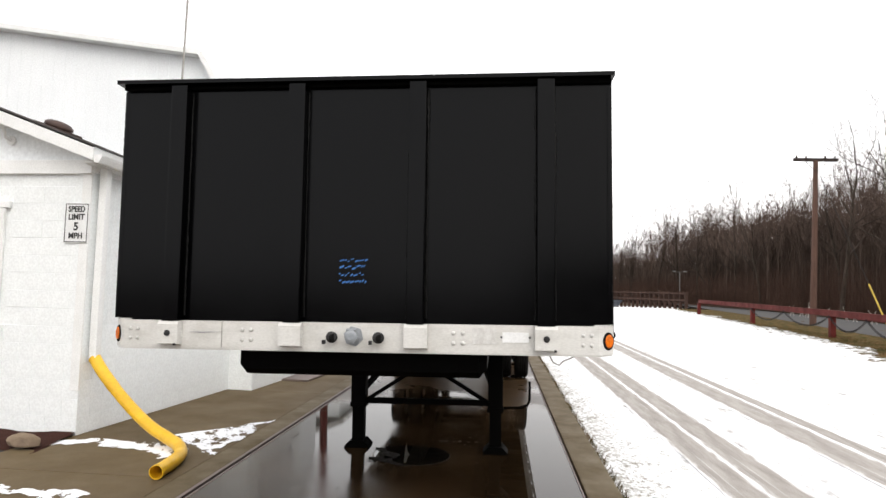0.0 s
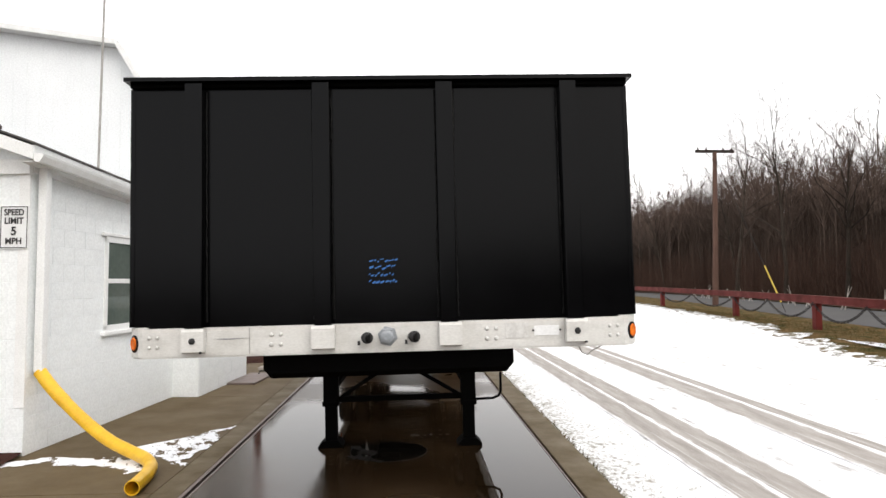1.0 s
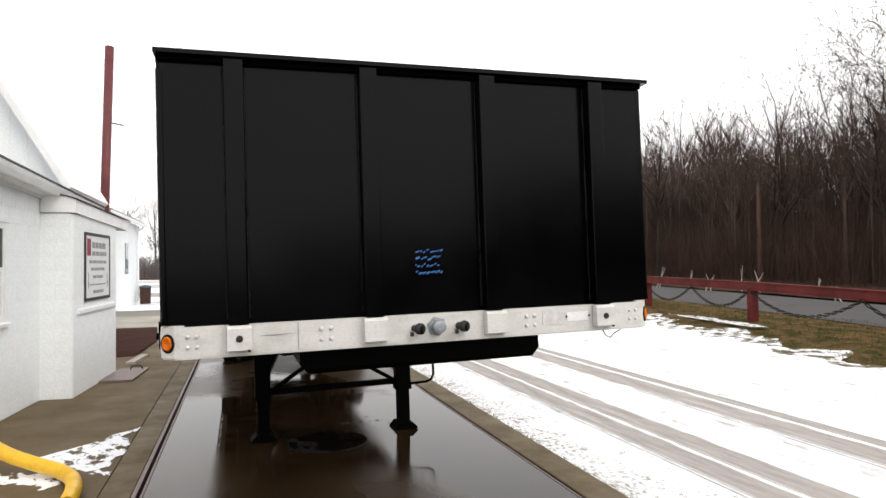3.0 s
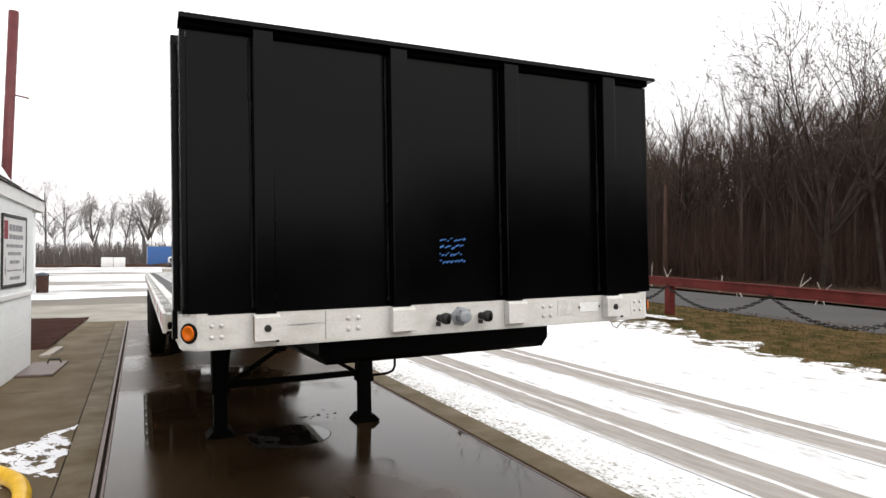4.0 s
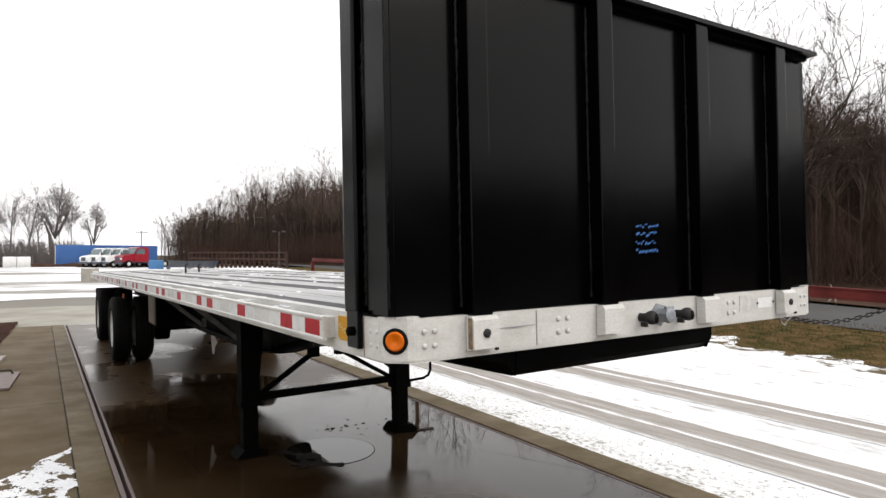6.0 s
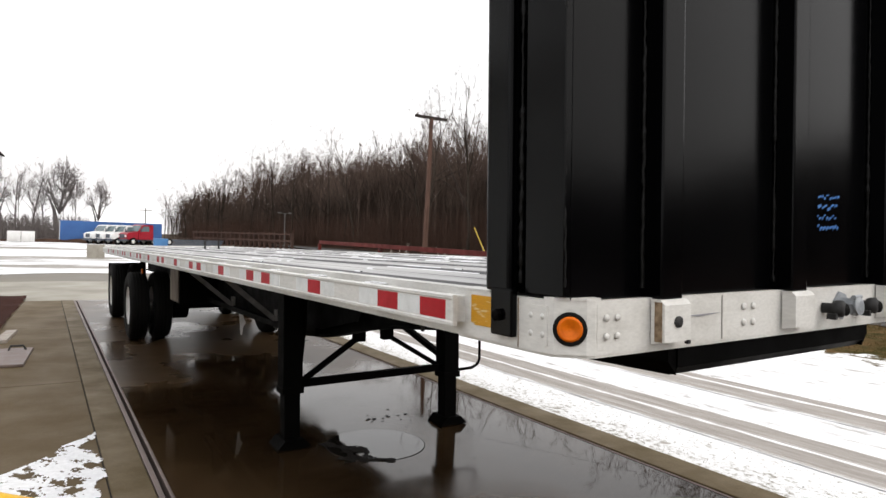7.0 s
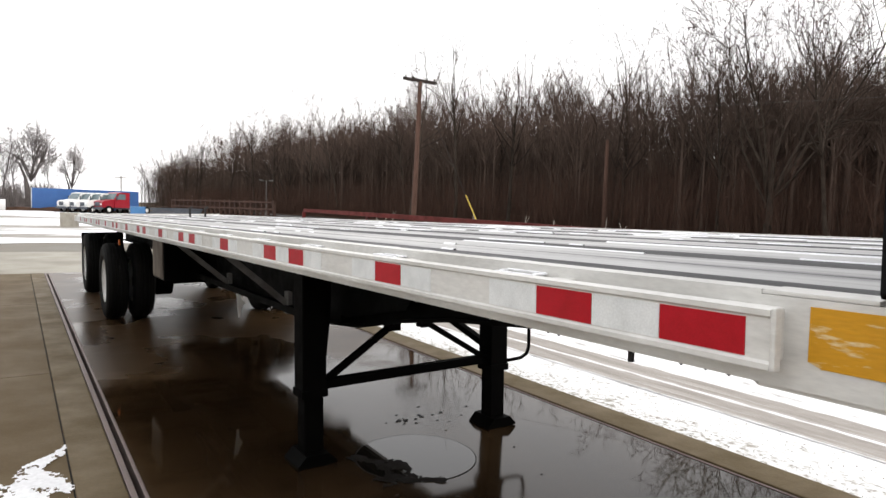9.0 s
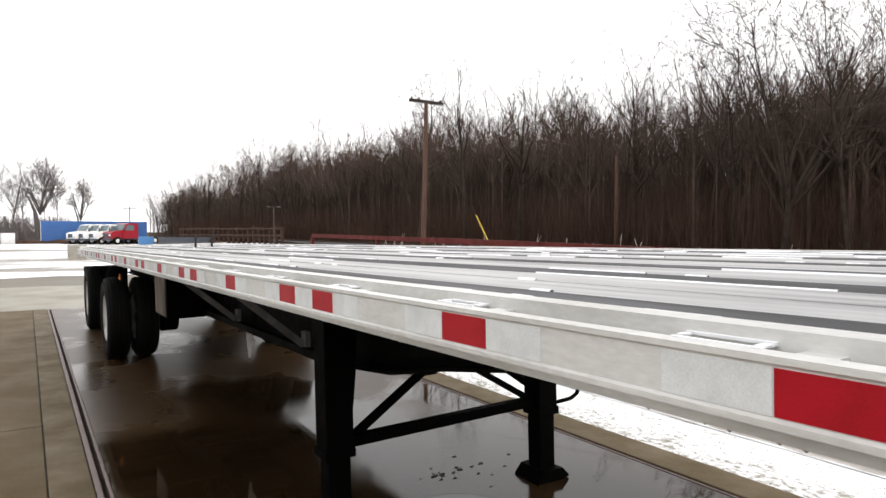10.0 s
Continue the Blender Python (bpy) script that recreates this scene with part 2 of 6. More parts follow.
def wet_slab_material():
    """Dark soaked concrete: a film of still water in the open, only damp where the trailer keeps the rain off. The
    darker base under the trailer also stands for its black underside.
    """
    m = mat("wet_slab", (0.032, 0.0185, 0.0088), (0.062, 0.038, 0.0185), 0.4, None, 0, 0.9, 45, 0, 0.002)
    nt = m.node_tree
    n, l = nt.nodes, nt.links
    b = n["Principled BSDF"]
    tc = n.new("ShaderNodeTexCoord")
    pud = n.new("ShaderNodeTexNoise")
    pud.inputs["Scale"].default_value, pud.inputs["Detail"].default_value, pud.inputs["Roughness"].default_value = 0.8, 3, 0.5
    l.new(tc.outputs["Object"], pud.inputs["Vector"])
    sep = n.new("ShaderNodeSeparateXYZ")
    l.new(tc.outputs["Object"], sep.inputs[0])

    def math_node(op, a, b_=None):
        q = n.new("ShaderNodeMath")
        q.operation = op
        for k, v in enumerate((a, b_)):
            if v is None:
                continue
            if isinstance(v, (int, float)):
                q.inputs[k].default_value = v
            else:
                l.new(v, q.inputs[k])
        return q.outputs[0]

    def ramp(v, a, c, lo=0.0, hi=1.0):
        q = n.new("ShaderNodeMapRange")
        q.interpolation_type = "SMOOTHSTEP"
        for key, val in (("From Min", a), ("From Max", c), ("To Min", lo), ("To Max", hi)):
            q.inputs[key].default_value = val
        l.new(v, q.inputs["Value"])
        return q.outputs[0]

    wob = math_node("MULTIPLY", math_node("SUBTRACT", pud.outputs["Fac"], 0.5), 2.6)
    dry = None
    # First two ellipses sit where the trailer's black underside darkens the slab.
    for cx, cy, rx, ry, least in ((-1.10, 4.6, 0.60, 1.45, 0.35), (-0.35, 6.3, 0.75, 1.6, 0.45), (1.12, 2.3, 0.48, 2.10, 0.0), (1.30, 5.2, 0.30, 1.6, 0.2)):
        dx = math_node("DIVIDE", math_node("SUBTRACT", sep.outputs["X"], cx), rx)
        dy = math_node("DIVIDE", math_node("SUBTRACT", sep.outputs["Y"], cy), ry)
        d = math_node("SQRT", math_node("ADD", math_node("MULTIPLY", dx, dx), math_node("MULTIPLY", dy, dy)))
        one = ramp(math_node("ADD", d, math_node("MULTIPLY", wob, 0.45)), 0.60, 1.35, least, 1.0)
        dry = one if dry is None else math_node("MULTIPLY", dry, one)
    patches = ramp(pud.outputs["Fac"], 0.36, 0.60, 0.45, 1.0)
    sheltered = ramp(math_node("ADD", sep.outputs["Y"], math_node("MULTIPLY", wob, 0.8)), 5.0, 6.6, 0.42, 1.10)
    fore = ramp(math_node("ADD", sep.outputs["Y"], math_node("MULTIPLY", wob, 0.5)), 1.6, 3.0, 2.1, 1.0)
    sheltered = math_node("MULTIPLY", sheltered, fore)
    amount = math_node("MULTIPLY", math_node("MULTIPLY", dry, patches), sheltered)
    l.new(ramp(amount, 0.0, 1.0, 0.022, 0.33), b.inputs["Roughness"])
    # Film darkens wet concrete; under the trailer it also paints in its dark underside.
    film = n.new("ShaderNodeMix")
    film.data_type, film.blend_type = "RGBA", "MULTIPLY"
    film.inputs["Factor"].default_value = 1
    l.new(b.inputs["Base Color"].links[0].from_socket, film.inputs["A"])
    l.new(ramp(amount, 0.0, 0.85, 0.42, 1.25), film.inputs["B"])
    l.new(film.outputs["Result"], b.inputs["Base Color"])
    fine = n.new("ShaderNodeTexNoise")
    fine.inputs["Scale"].default_value, fine.inputs["Detail"].default_value = 90, 3
    l.new(tc.outputs["Object"], fine.inputs["Vector"])
    bp = n.new("ShaderNodeBump")
    bp.inputs["Distance"].default_value = 0.001
    l.new(math_node("MULTIPLY", amount, 0.3), bp.inputs["Strength"])
    l.new(fine.outputs["Fac"], bp.inputs["Height"])
    l.new(bp.outputs[0], b.inputs["Normal"])
    b.inputs["IOR"].default_value = 1.32
    return m


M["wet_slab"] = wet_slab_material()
M["water"] = mat("water", (0.006, 0.005, 0.004), (0.010, 0.008, 0.006), 0.012, 0.018, 0, 2, 20, 0, 0.001, 0.5, ior=1.42)


def patchy(name, top, under, scale, lo, hi, fine=30.0, rough=0.8, stretch=(1, 1, 1), under2=None, clump=0.0, worn=None):
    """Thin snow (top) worn through to what lies under it."""
    m = mat(name, under, under2 or tuple(v * 0.7 for v in under), rough, None, 0, 2.0, fine, 0.6, 0.02, 0.25)
    nt = m.node_tree
    n, l = nt.nodes, nt.links
    b = n["Principled BSDF"]
    tc = n.new("ShaderNodeTexCoord")
    mp = n.new("ShaderNodeMapping")
    mp.inputs["Scale"].default_value = stretch
    l.new(tc.outputs["Object"], mp.inputs["Vector"])
    ns = n.new("ShaderNodeTexNoise")
    ns.inputs["Scale"].default_value, ns.inputs["Detail"].default_value, ns.inputs["Roughness"].default_value = scale, 8, 0.68
    l.new(mp.outputs[0], ns.inputs["Vector"])
    r = n.new("ShaderNodeMapRange")
    r.inputs["From Min"].default_value, r.inputs["From Max"].default_value = lo, hi
    value = ns.outputs["Fac"]
    if clump:
        big = n.new("ShaderNodeTexNoise")
        big.inputs["Scale"].default_value, big.inputs["Detail"].default_value = scale * 0.16, 3
        l.new(mp.outputs[0], big.inputs["Vector"])
        add = n.new("ShaderNodeMath")
        add.operation = "MULTIPLY_ADD"
        add.inputs[1].default_value = clump
        l.new(big.outputs["Fac"], add.inputs[0])
        l.new(value, add.inputs[2])
        value = add.outputs[0]
    if worn:
        sep = n.new("ShaderNodeSeparateXYZ")
        l.new(tc.outputs["Object"], sep.inputs[0])
        wear = n.new("ShaderNodeMapRange")
        for key, v in zip(("From Min", "From Max", "To Min", "To Max"), worn):
            wear.inputs[key].default_value = v
        l.new(sep.outputs["X"], wear.inputs["Value"])
        add = n.new("ShaderNodeMath")
        l.new(value, add.inputs[0])
        l.new(wear.outputs[0], add.inputs[1])
        value = add.outputs[0]
    l.new(value, r.inputs["Value"])
    mix = n.new("ShaderNodeMix")
    mix.data_type = "RGBA"
    mix.inputs["B"].default_value = (*top, 1)
    l.new(r.outputs[0], mix.inputs["Factor"])
    old = b.inputs["Base Color"].links[0].from_socket
    l.new(old, mix.inputs["A"])
    l.new(mix.outputs["Result"], b.inputs["Base Color"])
    return m


M["snow_gritty"] = patchy("snow_gritty", (0.83, 0.835, 0.84), (0.36, 0.34, 0.305), 24.0, 0.42, 0.55, under2=(0.20, 0.19, 0.14), clump=0.30, worn=(1.70, 2.5, -0.18, -0.035), stretch=(1, 0.7, 1))
M["snow_fringe"] = patchy("snow_fringe", (0.84, 0.85, 0.86), (0.125, 0.088, 0.040), 3.2, 0.46, 0.54, under2=(0.055, 0.050, 0.018), stretch=(1.2, 0.8, 1))
M["snow_field"] = patchy("snow_field", (0.84, 0.845, 0.86), (0.38, 0.36, 0.34), 5.0, 0.31, 0.47, stretch=(1, 0.32, 1))


def track_material(half):
    """Grey slush pressed by tyres: streaks along the lane, soft ragged sides."""
    m = mat("slush", (0.37, 0.343, 0.316), (0.275, 0.253, 0.230), 0.6, 0.75, 0, 3.0, 30, 0.5, 0.01, 0.3, 0.35, 0.65, (1.6, 0.5, 1))
    nt = m.node_tree
    n, l = nt.nodes, nt.links
    b = n["Principled BSDF"]
    tc = n.new("ShaderNodeTexCoord")
    sep = n.new("ShaderNodeSeparateXYZ")
    l.new(tc.outputs["Object"], sep.inputs[0])

    def wave(sx, sy, scale, detail):
        mp = n.new("ShaderNodeMapping")
        mp.inputs["Scale"].default_value = (sx, sy, 1)
        ns = n.new("ShaderNodeTexNoise")
        ns.inputs["Scale"].default_value, ns.inputs["Detail"].default_value, ns.inputs["Roughness"].default_value = scale, detail, 0.62
        l.new(tc.outputs["Object"], mp.inputs["Vector"]), l.new(mp.outputs[0], ns.inputs["Vector"])
        return ns.outputs["Fac"]

    def op(kind, a, c):
        q = n.new("ShaderNodeMath")
        q.operation = kind
        for k, v in enumerate((a, c)):
            if isinstance(v, (int, float)):
                q.inputs[k].default_value = v
            else:
                l.new(v, q.inputs[k])
        return q.outputs[0]

    def step(v, lo, hi):
        q = n.new("ShaderNodeMapRange")
        q.interpolation_type = "SMOOTHSTEP"
        q.inputs["From Min"].default_value, q.inputs["From Max"].default_value = lo, hi
        l.new(v, q.inputs["Value"])
        return q.outputs[0]

    across = op("DIVIDE", op("ABSOLUTE", sep.outputs["X"], 0), half)
    side = step(op("ADD", across, op("MULTIPLY", op("SUBTRACT", wave(5, 1.4, 1.6, 6), 0.5), 0.7)), 0.70, 0.98)
    ridge = op("MULTIPLY", step(wave(7.5, 0.10, 1.0, 5), 0.61, 0.70), 0.7)
    snow = op("MAXIMUM", side, ridge)
    mix = n.new("ShaderNodeMix")
    mix.data_type = "RGBA"
    mix.inputs["B"].default_value = (0.87, 0.875, 0.885, 1)
    l.new(snow, mix.inputs["Factor"])
    l.new(b.inputs["Base Color"].links[0].from_socket, mix.inputs["A"])
    l.new(mix.outputs["Result"], b.inputs["Base Color"])
    return m


M["slush"] = track_material(0.45)
M["yard_far"] = patchy("yard_far", (0.86, 0.87, 0.90), (0.33, 0.31, 0.28), 0.11, 0.43, 0.50, fine=8, stretch=(0.5, 1.2, 1), under2=(0.26, 0.245, 0.22))


# ---------------- mesh helpers ----------------
def finish(bm, name, smooth=False):
    bmesh.ops.recalc_face_normals(bm, faces=bm.faces)
    me = bpy.data.meshes.new(name)
    if smooth:
        for f in bm.faces:
            f.smooth = True
    bm.to_mesh(me)
    bm.free()
    return me


def part(name, bm, material, parent, label="", smooth=False):
    ob = new(name, finish(bm, name, smooth))
    ob.data.materials.append(M[material])
    ob.parent = parent
    if label:
        tagged(ob, label)
    return ob


def solid(name, bm, material, label, category, kind="", group="", smooth=False):
    """A top-level thing of one mesh."""
    ob = new(name, finish(bm, name, smooth))
    ob.data.materials.append(M[material])
    return tagged(ob, label, category, group, kind)


def thing(name, label, category, group="", m=None, kind=""):
    ob = new(name)
    ob.empty_display_size = 0.2
    if m is not None:
        ob.matrix_world = m
    return tagged(ob, label, category, group, kind)


def box(bm, x0, x1, y0, y1, z0, z1, bevel=0.0):
    ret = bmesh.ops.create_cube(bm, size=1.0)
    vs = ret["verts"]
    for v in vs:
        v.co = Vector(((x0 + x1) / 2 + v.co.x * (x1 - x0), (y0 + y1) / 2 + v.co.y * (y1 - y0), (z0 + z1) / 2 + v.co.z * (z1 - z0)))
    if bevel:
        es = list({e for v in vs for e in v.link_edges})
        bmesh.ops.bevel(bm, geom=es, offset=bevel, segments=2, affect="EDGES", profile=0.6)
    return bm


def B(x0, x1, y0, y1, z0, z1, bevel=0.0):
    return box(bmesh.new(), x0, x1, y0, y1, z0, z1, bevel)


def prism(bm, pts, axis, a, b):
    """A polygon pts drawn across the axis, pushed from a to b along it. Axis x takes (y, z), y takes (x, z), z takes (x, y)."""
    def at(p, c):
        return (c, p[0], p[1]) if axis == "x" else (p[0], c, p[1]) if axis == "y" else (p[0], p[1], c)
    lo = [bm.verts.new(at(p, a)) for p in pts]
    hi = [bm.verts.new(at(p, b)) for p in pts]
    k = len(pts)
    bm.faces.new(lo[::-1]), bm.faces.new(hi)
    for i in range(k):
        bm.faces.new((lo[i], lo[(i + 1) % k], hi[(i + 1) % k], hi[i]))
    return bm


def P(pts, axis, a, b):
    return prism(bmesh.new(), pts, axis, a, b)


def tube(bm, pts, r, seg=8, r2=None, cap=True):
    """A round bar along points; r to r2."""
    pts = [Vector(p) for p in pts]
    r2 = r if r2 is None else r2
    rings = []
    side = None
    for i, p in enumerate(pts):
        d = (pts[min(i + 1, len(pts) - 1)] - pts[max(i - 1, 0)]).normalized()
        if side is None:
            side = d.orthogonal().normalized()
        side = (side - d * side.dot(d)).normalized()
        up = d.cross(side)
        rad = r + (r2 - r) * i / max(1, len(pts) - 1)
        rings.append([bm.verts.new(p + (side * math.cos(2 * math.pi * k / seg) + up * math.sin(2 * math.pi * k / seg)) * rad) for k in range(seg)])
    for a, b in zip(rings, rings[1:]):
        for k in range(seg):
            bm.faces.new((a[k], a[(k + 1) % seg], b[(k + 1) % seg], b[k]))
    if cap:
        bm.faces.new(rings[0][::-1]), bm.faces.new(rings[-1])
    return bm


def T(pts, r, seg=8, r2=None, cap=True):
    return tube(bmesh.new(), pts, r, seg, r2, cap)


def lathe(bm, profile, axis_o, axis_d, seg=24, close=True):
    """Turns (radius, height) pairs about an axis."""
    o, d = Vector(axis_o), Vector(axis_d).normalized()
    s = d.orthogonal().normalized()
    u = d.cross(s)
    rings = []
    for r, h in profile:
        rings.append([bm.verts.new(o + d * h + (s * math.cos(2 * math.pi * k / seg) + u * math.sin(2 * math.pi * k / seg)) * max(r, 1e-4)) for k in range(seg)])
    for a, b in zip(rings, rings[1:]):
        for k in range(seg):
            bm.faces.new((a[k], a[(k + 1) % seg], b[(k + 1) % seg], b[k]))
    if close:
        bm.faces.new(rings[0][::-1]), bm.faces.new(rings[-1])
    return bm


def L(profile, o, d, seg=24, close=True):
    return lathe(bmesh.new(), profile, o, d, seg, close)


def sheet(x0, x1, y0, y1, nx, ny, edge=0.0, lift=0.0, freq=1.0, z=0.0, edges="xXyY", seed=0.0, shape=None):
    """A ground sheet as a grid; chosen edges wander by noise, the surface rises and falls by lift."""
    bm = bmesh.new()
    rows = []
    for j in range(ny + 1):
        row = []
        for i in range(nx + 1):
            u, v = i / nx, j / ny
            x, y = x0 + (x1 - x0) * u, y0 + (y1 - y0) * v
            if edge:
                w = lambda a, b: (noise.fractal(Vector((a * freq, b * freq, seed)), 0.9, 2.1, 5)) * edge
                if "x" in edges:
                    x += (1 - u) ** 6 * w(y, 1.7)
                if "X" in edges:
                    x += u ** 6 * w(y, 5.3)
                if "y" in edges:
                    y += (1 - v) ** 6 * w(x, 9.1)
                if "Y" in edges:
                    y += v ** 6 * w(x, 13.9)
            h = z + (noise.noise(Vector((x * 1.3, y * 1.3, seed + 3))) * lift if lift else 0)
            if shape:
                h += shape(x, y)
            row.append(bm.verts.new((x, y, h)))
        rows.append(row)
    for a, b in zip(rows, rows[1:]):
        for i in range(nx):
            bm.faces.new((a[i], a[i + 1], b[i + 1], b[i]))
    return bm

# ---------------- ground ----------------
solid("ground", sheet(-900, 900, -300, 1400, 40, 40, z=-0.10), "earth", "brown winter earth reaching the horizon", "ground", "structure")


def grid_strip(y0, y1, ny, xs, h):
    bm = bmesh.new()
    rows = [[bm.verts.new((h(x, y0 + (y1 - y0) * j / ny)[0], y0 + (y1 - y0) * j / ny, h(x, y0 + (y1 - y0) * j / ny)[1])) for x in xs] for j in range(ny + 1)]
    for a, b in zip(rows, rows[1:]):
        for i in range(len(xs) - 1):
            bm.faces.new((a[i], a[i + 1], b[i + 1], b[i]))
    return bm


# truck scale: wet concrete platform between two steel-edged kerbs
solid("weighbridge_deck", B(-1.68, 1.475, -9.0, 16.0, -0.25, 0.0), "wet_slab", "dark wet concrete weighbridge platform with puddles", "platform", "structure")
solid("kerb_left", B(-2.015, -1.775, -9.0, 16.0, -0.2, 0.004, 0.008), "concrete_kerb", "tan concrete kerb strip beside the weighbridge", "kerb", "structure")
solid("kerb_right", B(1.512, 1.815, -9.0, 16.0, -0.2, 0.012, 0.012), "concrete_kerb", "tan concrete kerb strip with mossy outer edge", "kerb", "structure")
solid("edge_rail_left", B(-1.77, -1.735, -9.0, 16.0, -0.2, 0.006, 0.003), "steel_edge", "rusty steel angle along the kerb", "edge rail", "structure")
solid("edge_rail_inner", B(-1.705, -1.683, -9.0, 16.0, -0.2, 0.004, 0.003), "steel_edge", "rusty steel angle along the platform", "edge rail", "structure")
solid("edge_rail_right", B(1.478, 1.494, -9.0, 16.0, -0.2, 0.005, 0.003), "steel_edge", "rusty steel angle along the platform", "edge rail", "structure")
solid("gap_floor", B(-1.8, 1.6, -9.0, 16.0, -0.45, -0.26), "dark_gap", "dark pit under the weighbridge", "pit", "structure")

# sidewalk in cast slabs with open joints
walk_slabs = thing("sidewalk", "tan concrete sidewalk cast in slabs with joints", "sidewalk", kind="structure")
cuts = [-9.0, -2.2, 2.2, 6.72, 11.3, 16.0]
for ya, yb in zip(cuts, cuts[1:]):
    part("slab", B(-3.2 if ya > 9 else -4.05, -2.024, ya + 0.006, yb - 0.006, -0.15, 0.0, 0.006), "concrete", walk_slabs)
part("slab", B(-9.0, -4.06, -9.0, 2.2, -0.15, 0.0, 0.006), "concrete", walk_slabs)
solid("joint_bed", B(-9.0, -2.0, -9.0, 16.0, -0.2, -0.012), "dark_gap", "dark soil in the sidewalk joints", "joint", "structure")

# yard behind the weighbridge
solid("apron", sheet(-14, 1.83, 16.02, 22.5, 30, 12, edge=0.5, freq=0.5, z=-0.004, edges="Y"), "pale_concrete", "pale concrete apron behind the weighbridge", "pavement", "structure")
solid("yard_road", sheet(-60, 1.84, 16.0, 36.0, 40, 20, edge=1.2, freq=0.3, z=-0.03, edges="Y"), "wet_asphalt", "damp grey gravelled drive", "road", "structure")
solid("snow_yard", sheet(-90, 1.86, 26.5, 96.5, 60, 40, edge=2.5, freq=0.2, z=-0.015, edges="yY"), "yard_far", "wide yard under thin patchy snow", "snow", "structure")
solid("snow_yard_east", sheet(1.84, 30, 40, 96.5, 30, 40, z=-0.075, edge=2.5, freq=0.2, edges="Y"), "yard_far", "wide yard under thin patchy snow", "snow", "structure")

# the ground to the east: it drops behind the kerb and rises again to the fence
def GROUND(x, y):
    k = min(1.0, max(0.0, (x - 8.8) / 3.6))
    k = k * k * (3 - 2 * k)
    return -0.08 + k * float(np.interp(y, [0, 5, 12, 40], [0.14, 0.17, 0.28, 0.51]))


# snow with tyre tracks
def snow_edge(y):
    return float(np.interp(y, [-10, 0, 3, 5.7, 8.3, 11, 14.4, 18, 38, 60], [7.4, 8.1, 8.55, 9.15, 9.75, 10.0, 10.7, 11.6, 14.0, 17.0]))


def snow_h(x, y):
    lim = snow_edge(y)
    k = max(0.0, (x - 1.9) / 7.3)
    e = 1.9 + (lim - 1.9) * k + (noise.fractal(Vector((1.1 * y, 2.0, 4.0)), 0.7, 2.1, 6) * 0.35 * k ** 8)
    return e, GROUND(e, y) + noise.noise(Vector((x * 2, y * 2, 0))) * 0.004


def lane(name, x0, x1, n, material, z, label):
    xs = [x0 + (x1 - x0) * i / n for i in range(n + 1)]
    def h(x, y):
        wob = 0.05 * noise.noise(Vector((y * 0.16, 0, 5)))
        edge = noise.fractal(Vector((y * 3.5, x0 * 3, 1)), 0.6, 2.1, 5) * 0.022
        side = 1 if x > (x0 + x1) / 2 else -1
        return x + wob * min(1, max(0, x - 1.85) if x0 > 0 else 1) + edge * (1 if x in (xs[0], xs[-1]) else 0) * side, z + noise.noise(Vector((x * 3, y * 3, z * 90))) * 0.0012
    return solid(name, grid_strip(-9, 44, 265, xs, h), material, label, "snow", "structure")


solid("snow_field", grid_strip(-12, 60, 720, [1.9 + i * 0.4 for i in range(17)] + [8.7, 9.2], snow_h), "snow_field", "trodden snow covering the drive beside the weighbridge", "snow", "structure")
TRACKS = [(3.02, 0.215), (3.43, 0.215), (4.74, 0.28), (5.16, 0.135)]
lane("snow_verge", 1.70, 2.76, 12, "snow_gritty", -0.0735, "thin gritty snow with grass showing through")
for c, half in TRACKS:
    track = lane("tyre_track", -0.45, 0.45, 6, "slush", -0.0725, "grey slushy tyre track in the snow")
    track.location.x, track.scale.x = c, half / 0.45


def fringe_h(x, y):
    e = snow_edge(y) - 0.35 + x + noise.fractal(Vector((0.9 * y, 7.0, x * 0.7)), 0.7, 2.1, 6) * 0.6 * (1 if x > 0.7 else 0.2)
    return e, GROUND(e, y) - 0.008 + 0.004 * noise.noise(Vector((x * 2, y * 2, 9)))


solid("snow_fringe", grid_strip(-12, 60, 720, [0, 0.15, 0.3, 0.45, 0.6, 0.75, 0.9, 1.05], fringe_h), "snow_fringe", "ragged melting snow at the edge of the grass", "snow", "structure")
solid("grass_verge", sheet(6.5, 44, -60, 62, 90, 140, z=-0.03, lift=0.04, shape=GROUND), "grass_dead", "matted yellow-brown winter grass", "grass", "structure")
solid("road", grid_strip(-60, 150, 160, [13.9 + 0.55 * i for i in range(11)], lambda x, y: (x + 0.15 * (y - 9), -0.012 + GROUND(30, y))), "road_grey", "grey country road beyond the fence", "road", "structure")
solid("leaf_floor", grid_strip(-60, 190, 200, [19.5 + 2.0 * i for i in range(22)], lambda x, y: (x + 0.15 * (min(y, 60) - 9) if x < 22 else max(x, 22 + 0.15 * (min(y, 60) - 9) + (x - 22) * 0.6), 0.06 + GROUND(30, y) + 0.06 * noise.noise(Vector((x * 0.7, y * 0.7, 2))))), "leaf_floor", "brown fallen leaves along the wood's edge", "ground", "structure")


# ---------------- office building ----------------
HUT = pose(-3.80, 3.42, 0, 0, 0, -4.3) @ Matrix.Scale(0.968, 4)
WT = 3.13
hut = thing("office_building", "white painted block office with gabled shingle roof", "building", m=HUT, kind="structure")


def sag(bm, k, y0=0.0):
    """Lets a long part run slightly downhill along the building."""
    for v in bm.verts:
        v.co.z -= k * (v.co.y - y0)
    return bm


FALL = 0.054
part("wall_core", sag(B(-8.0, -0.006, 0.006, 5.78, 0, WT), FALL), "wall_white", hut, "painted block wall")
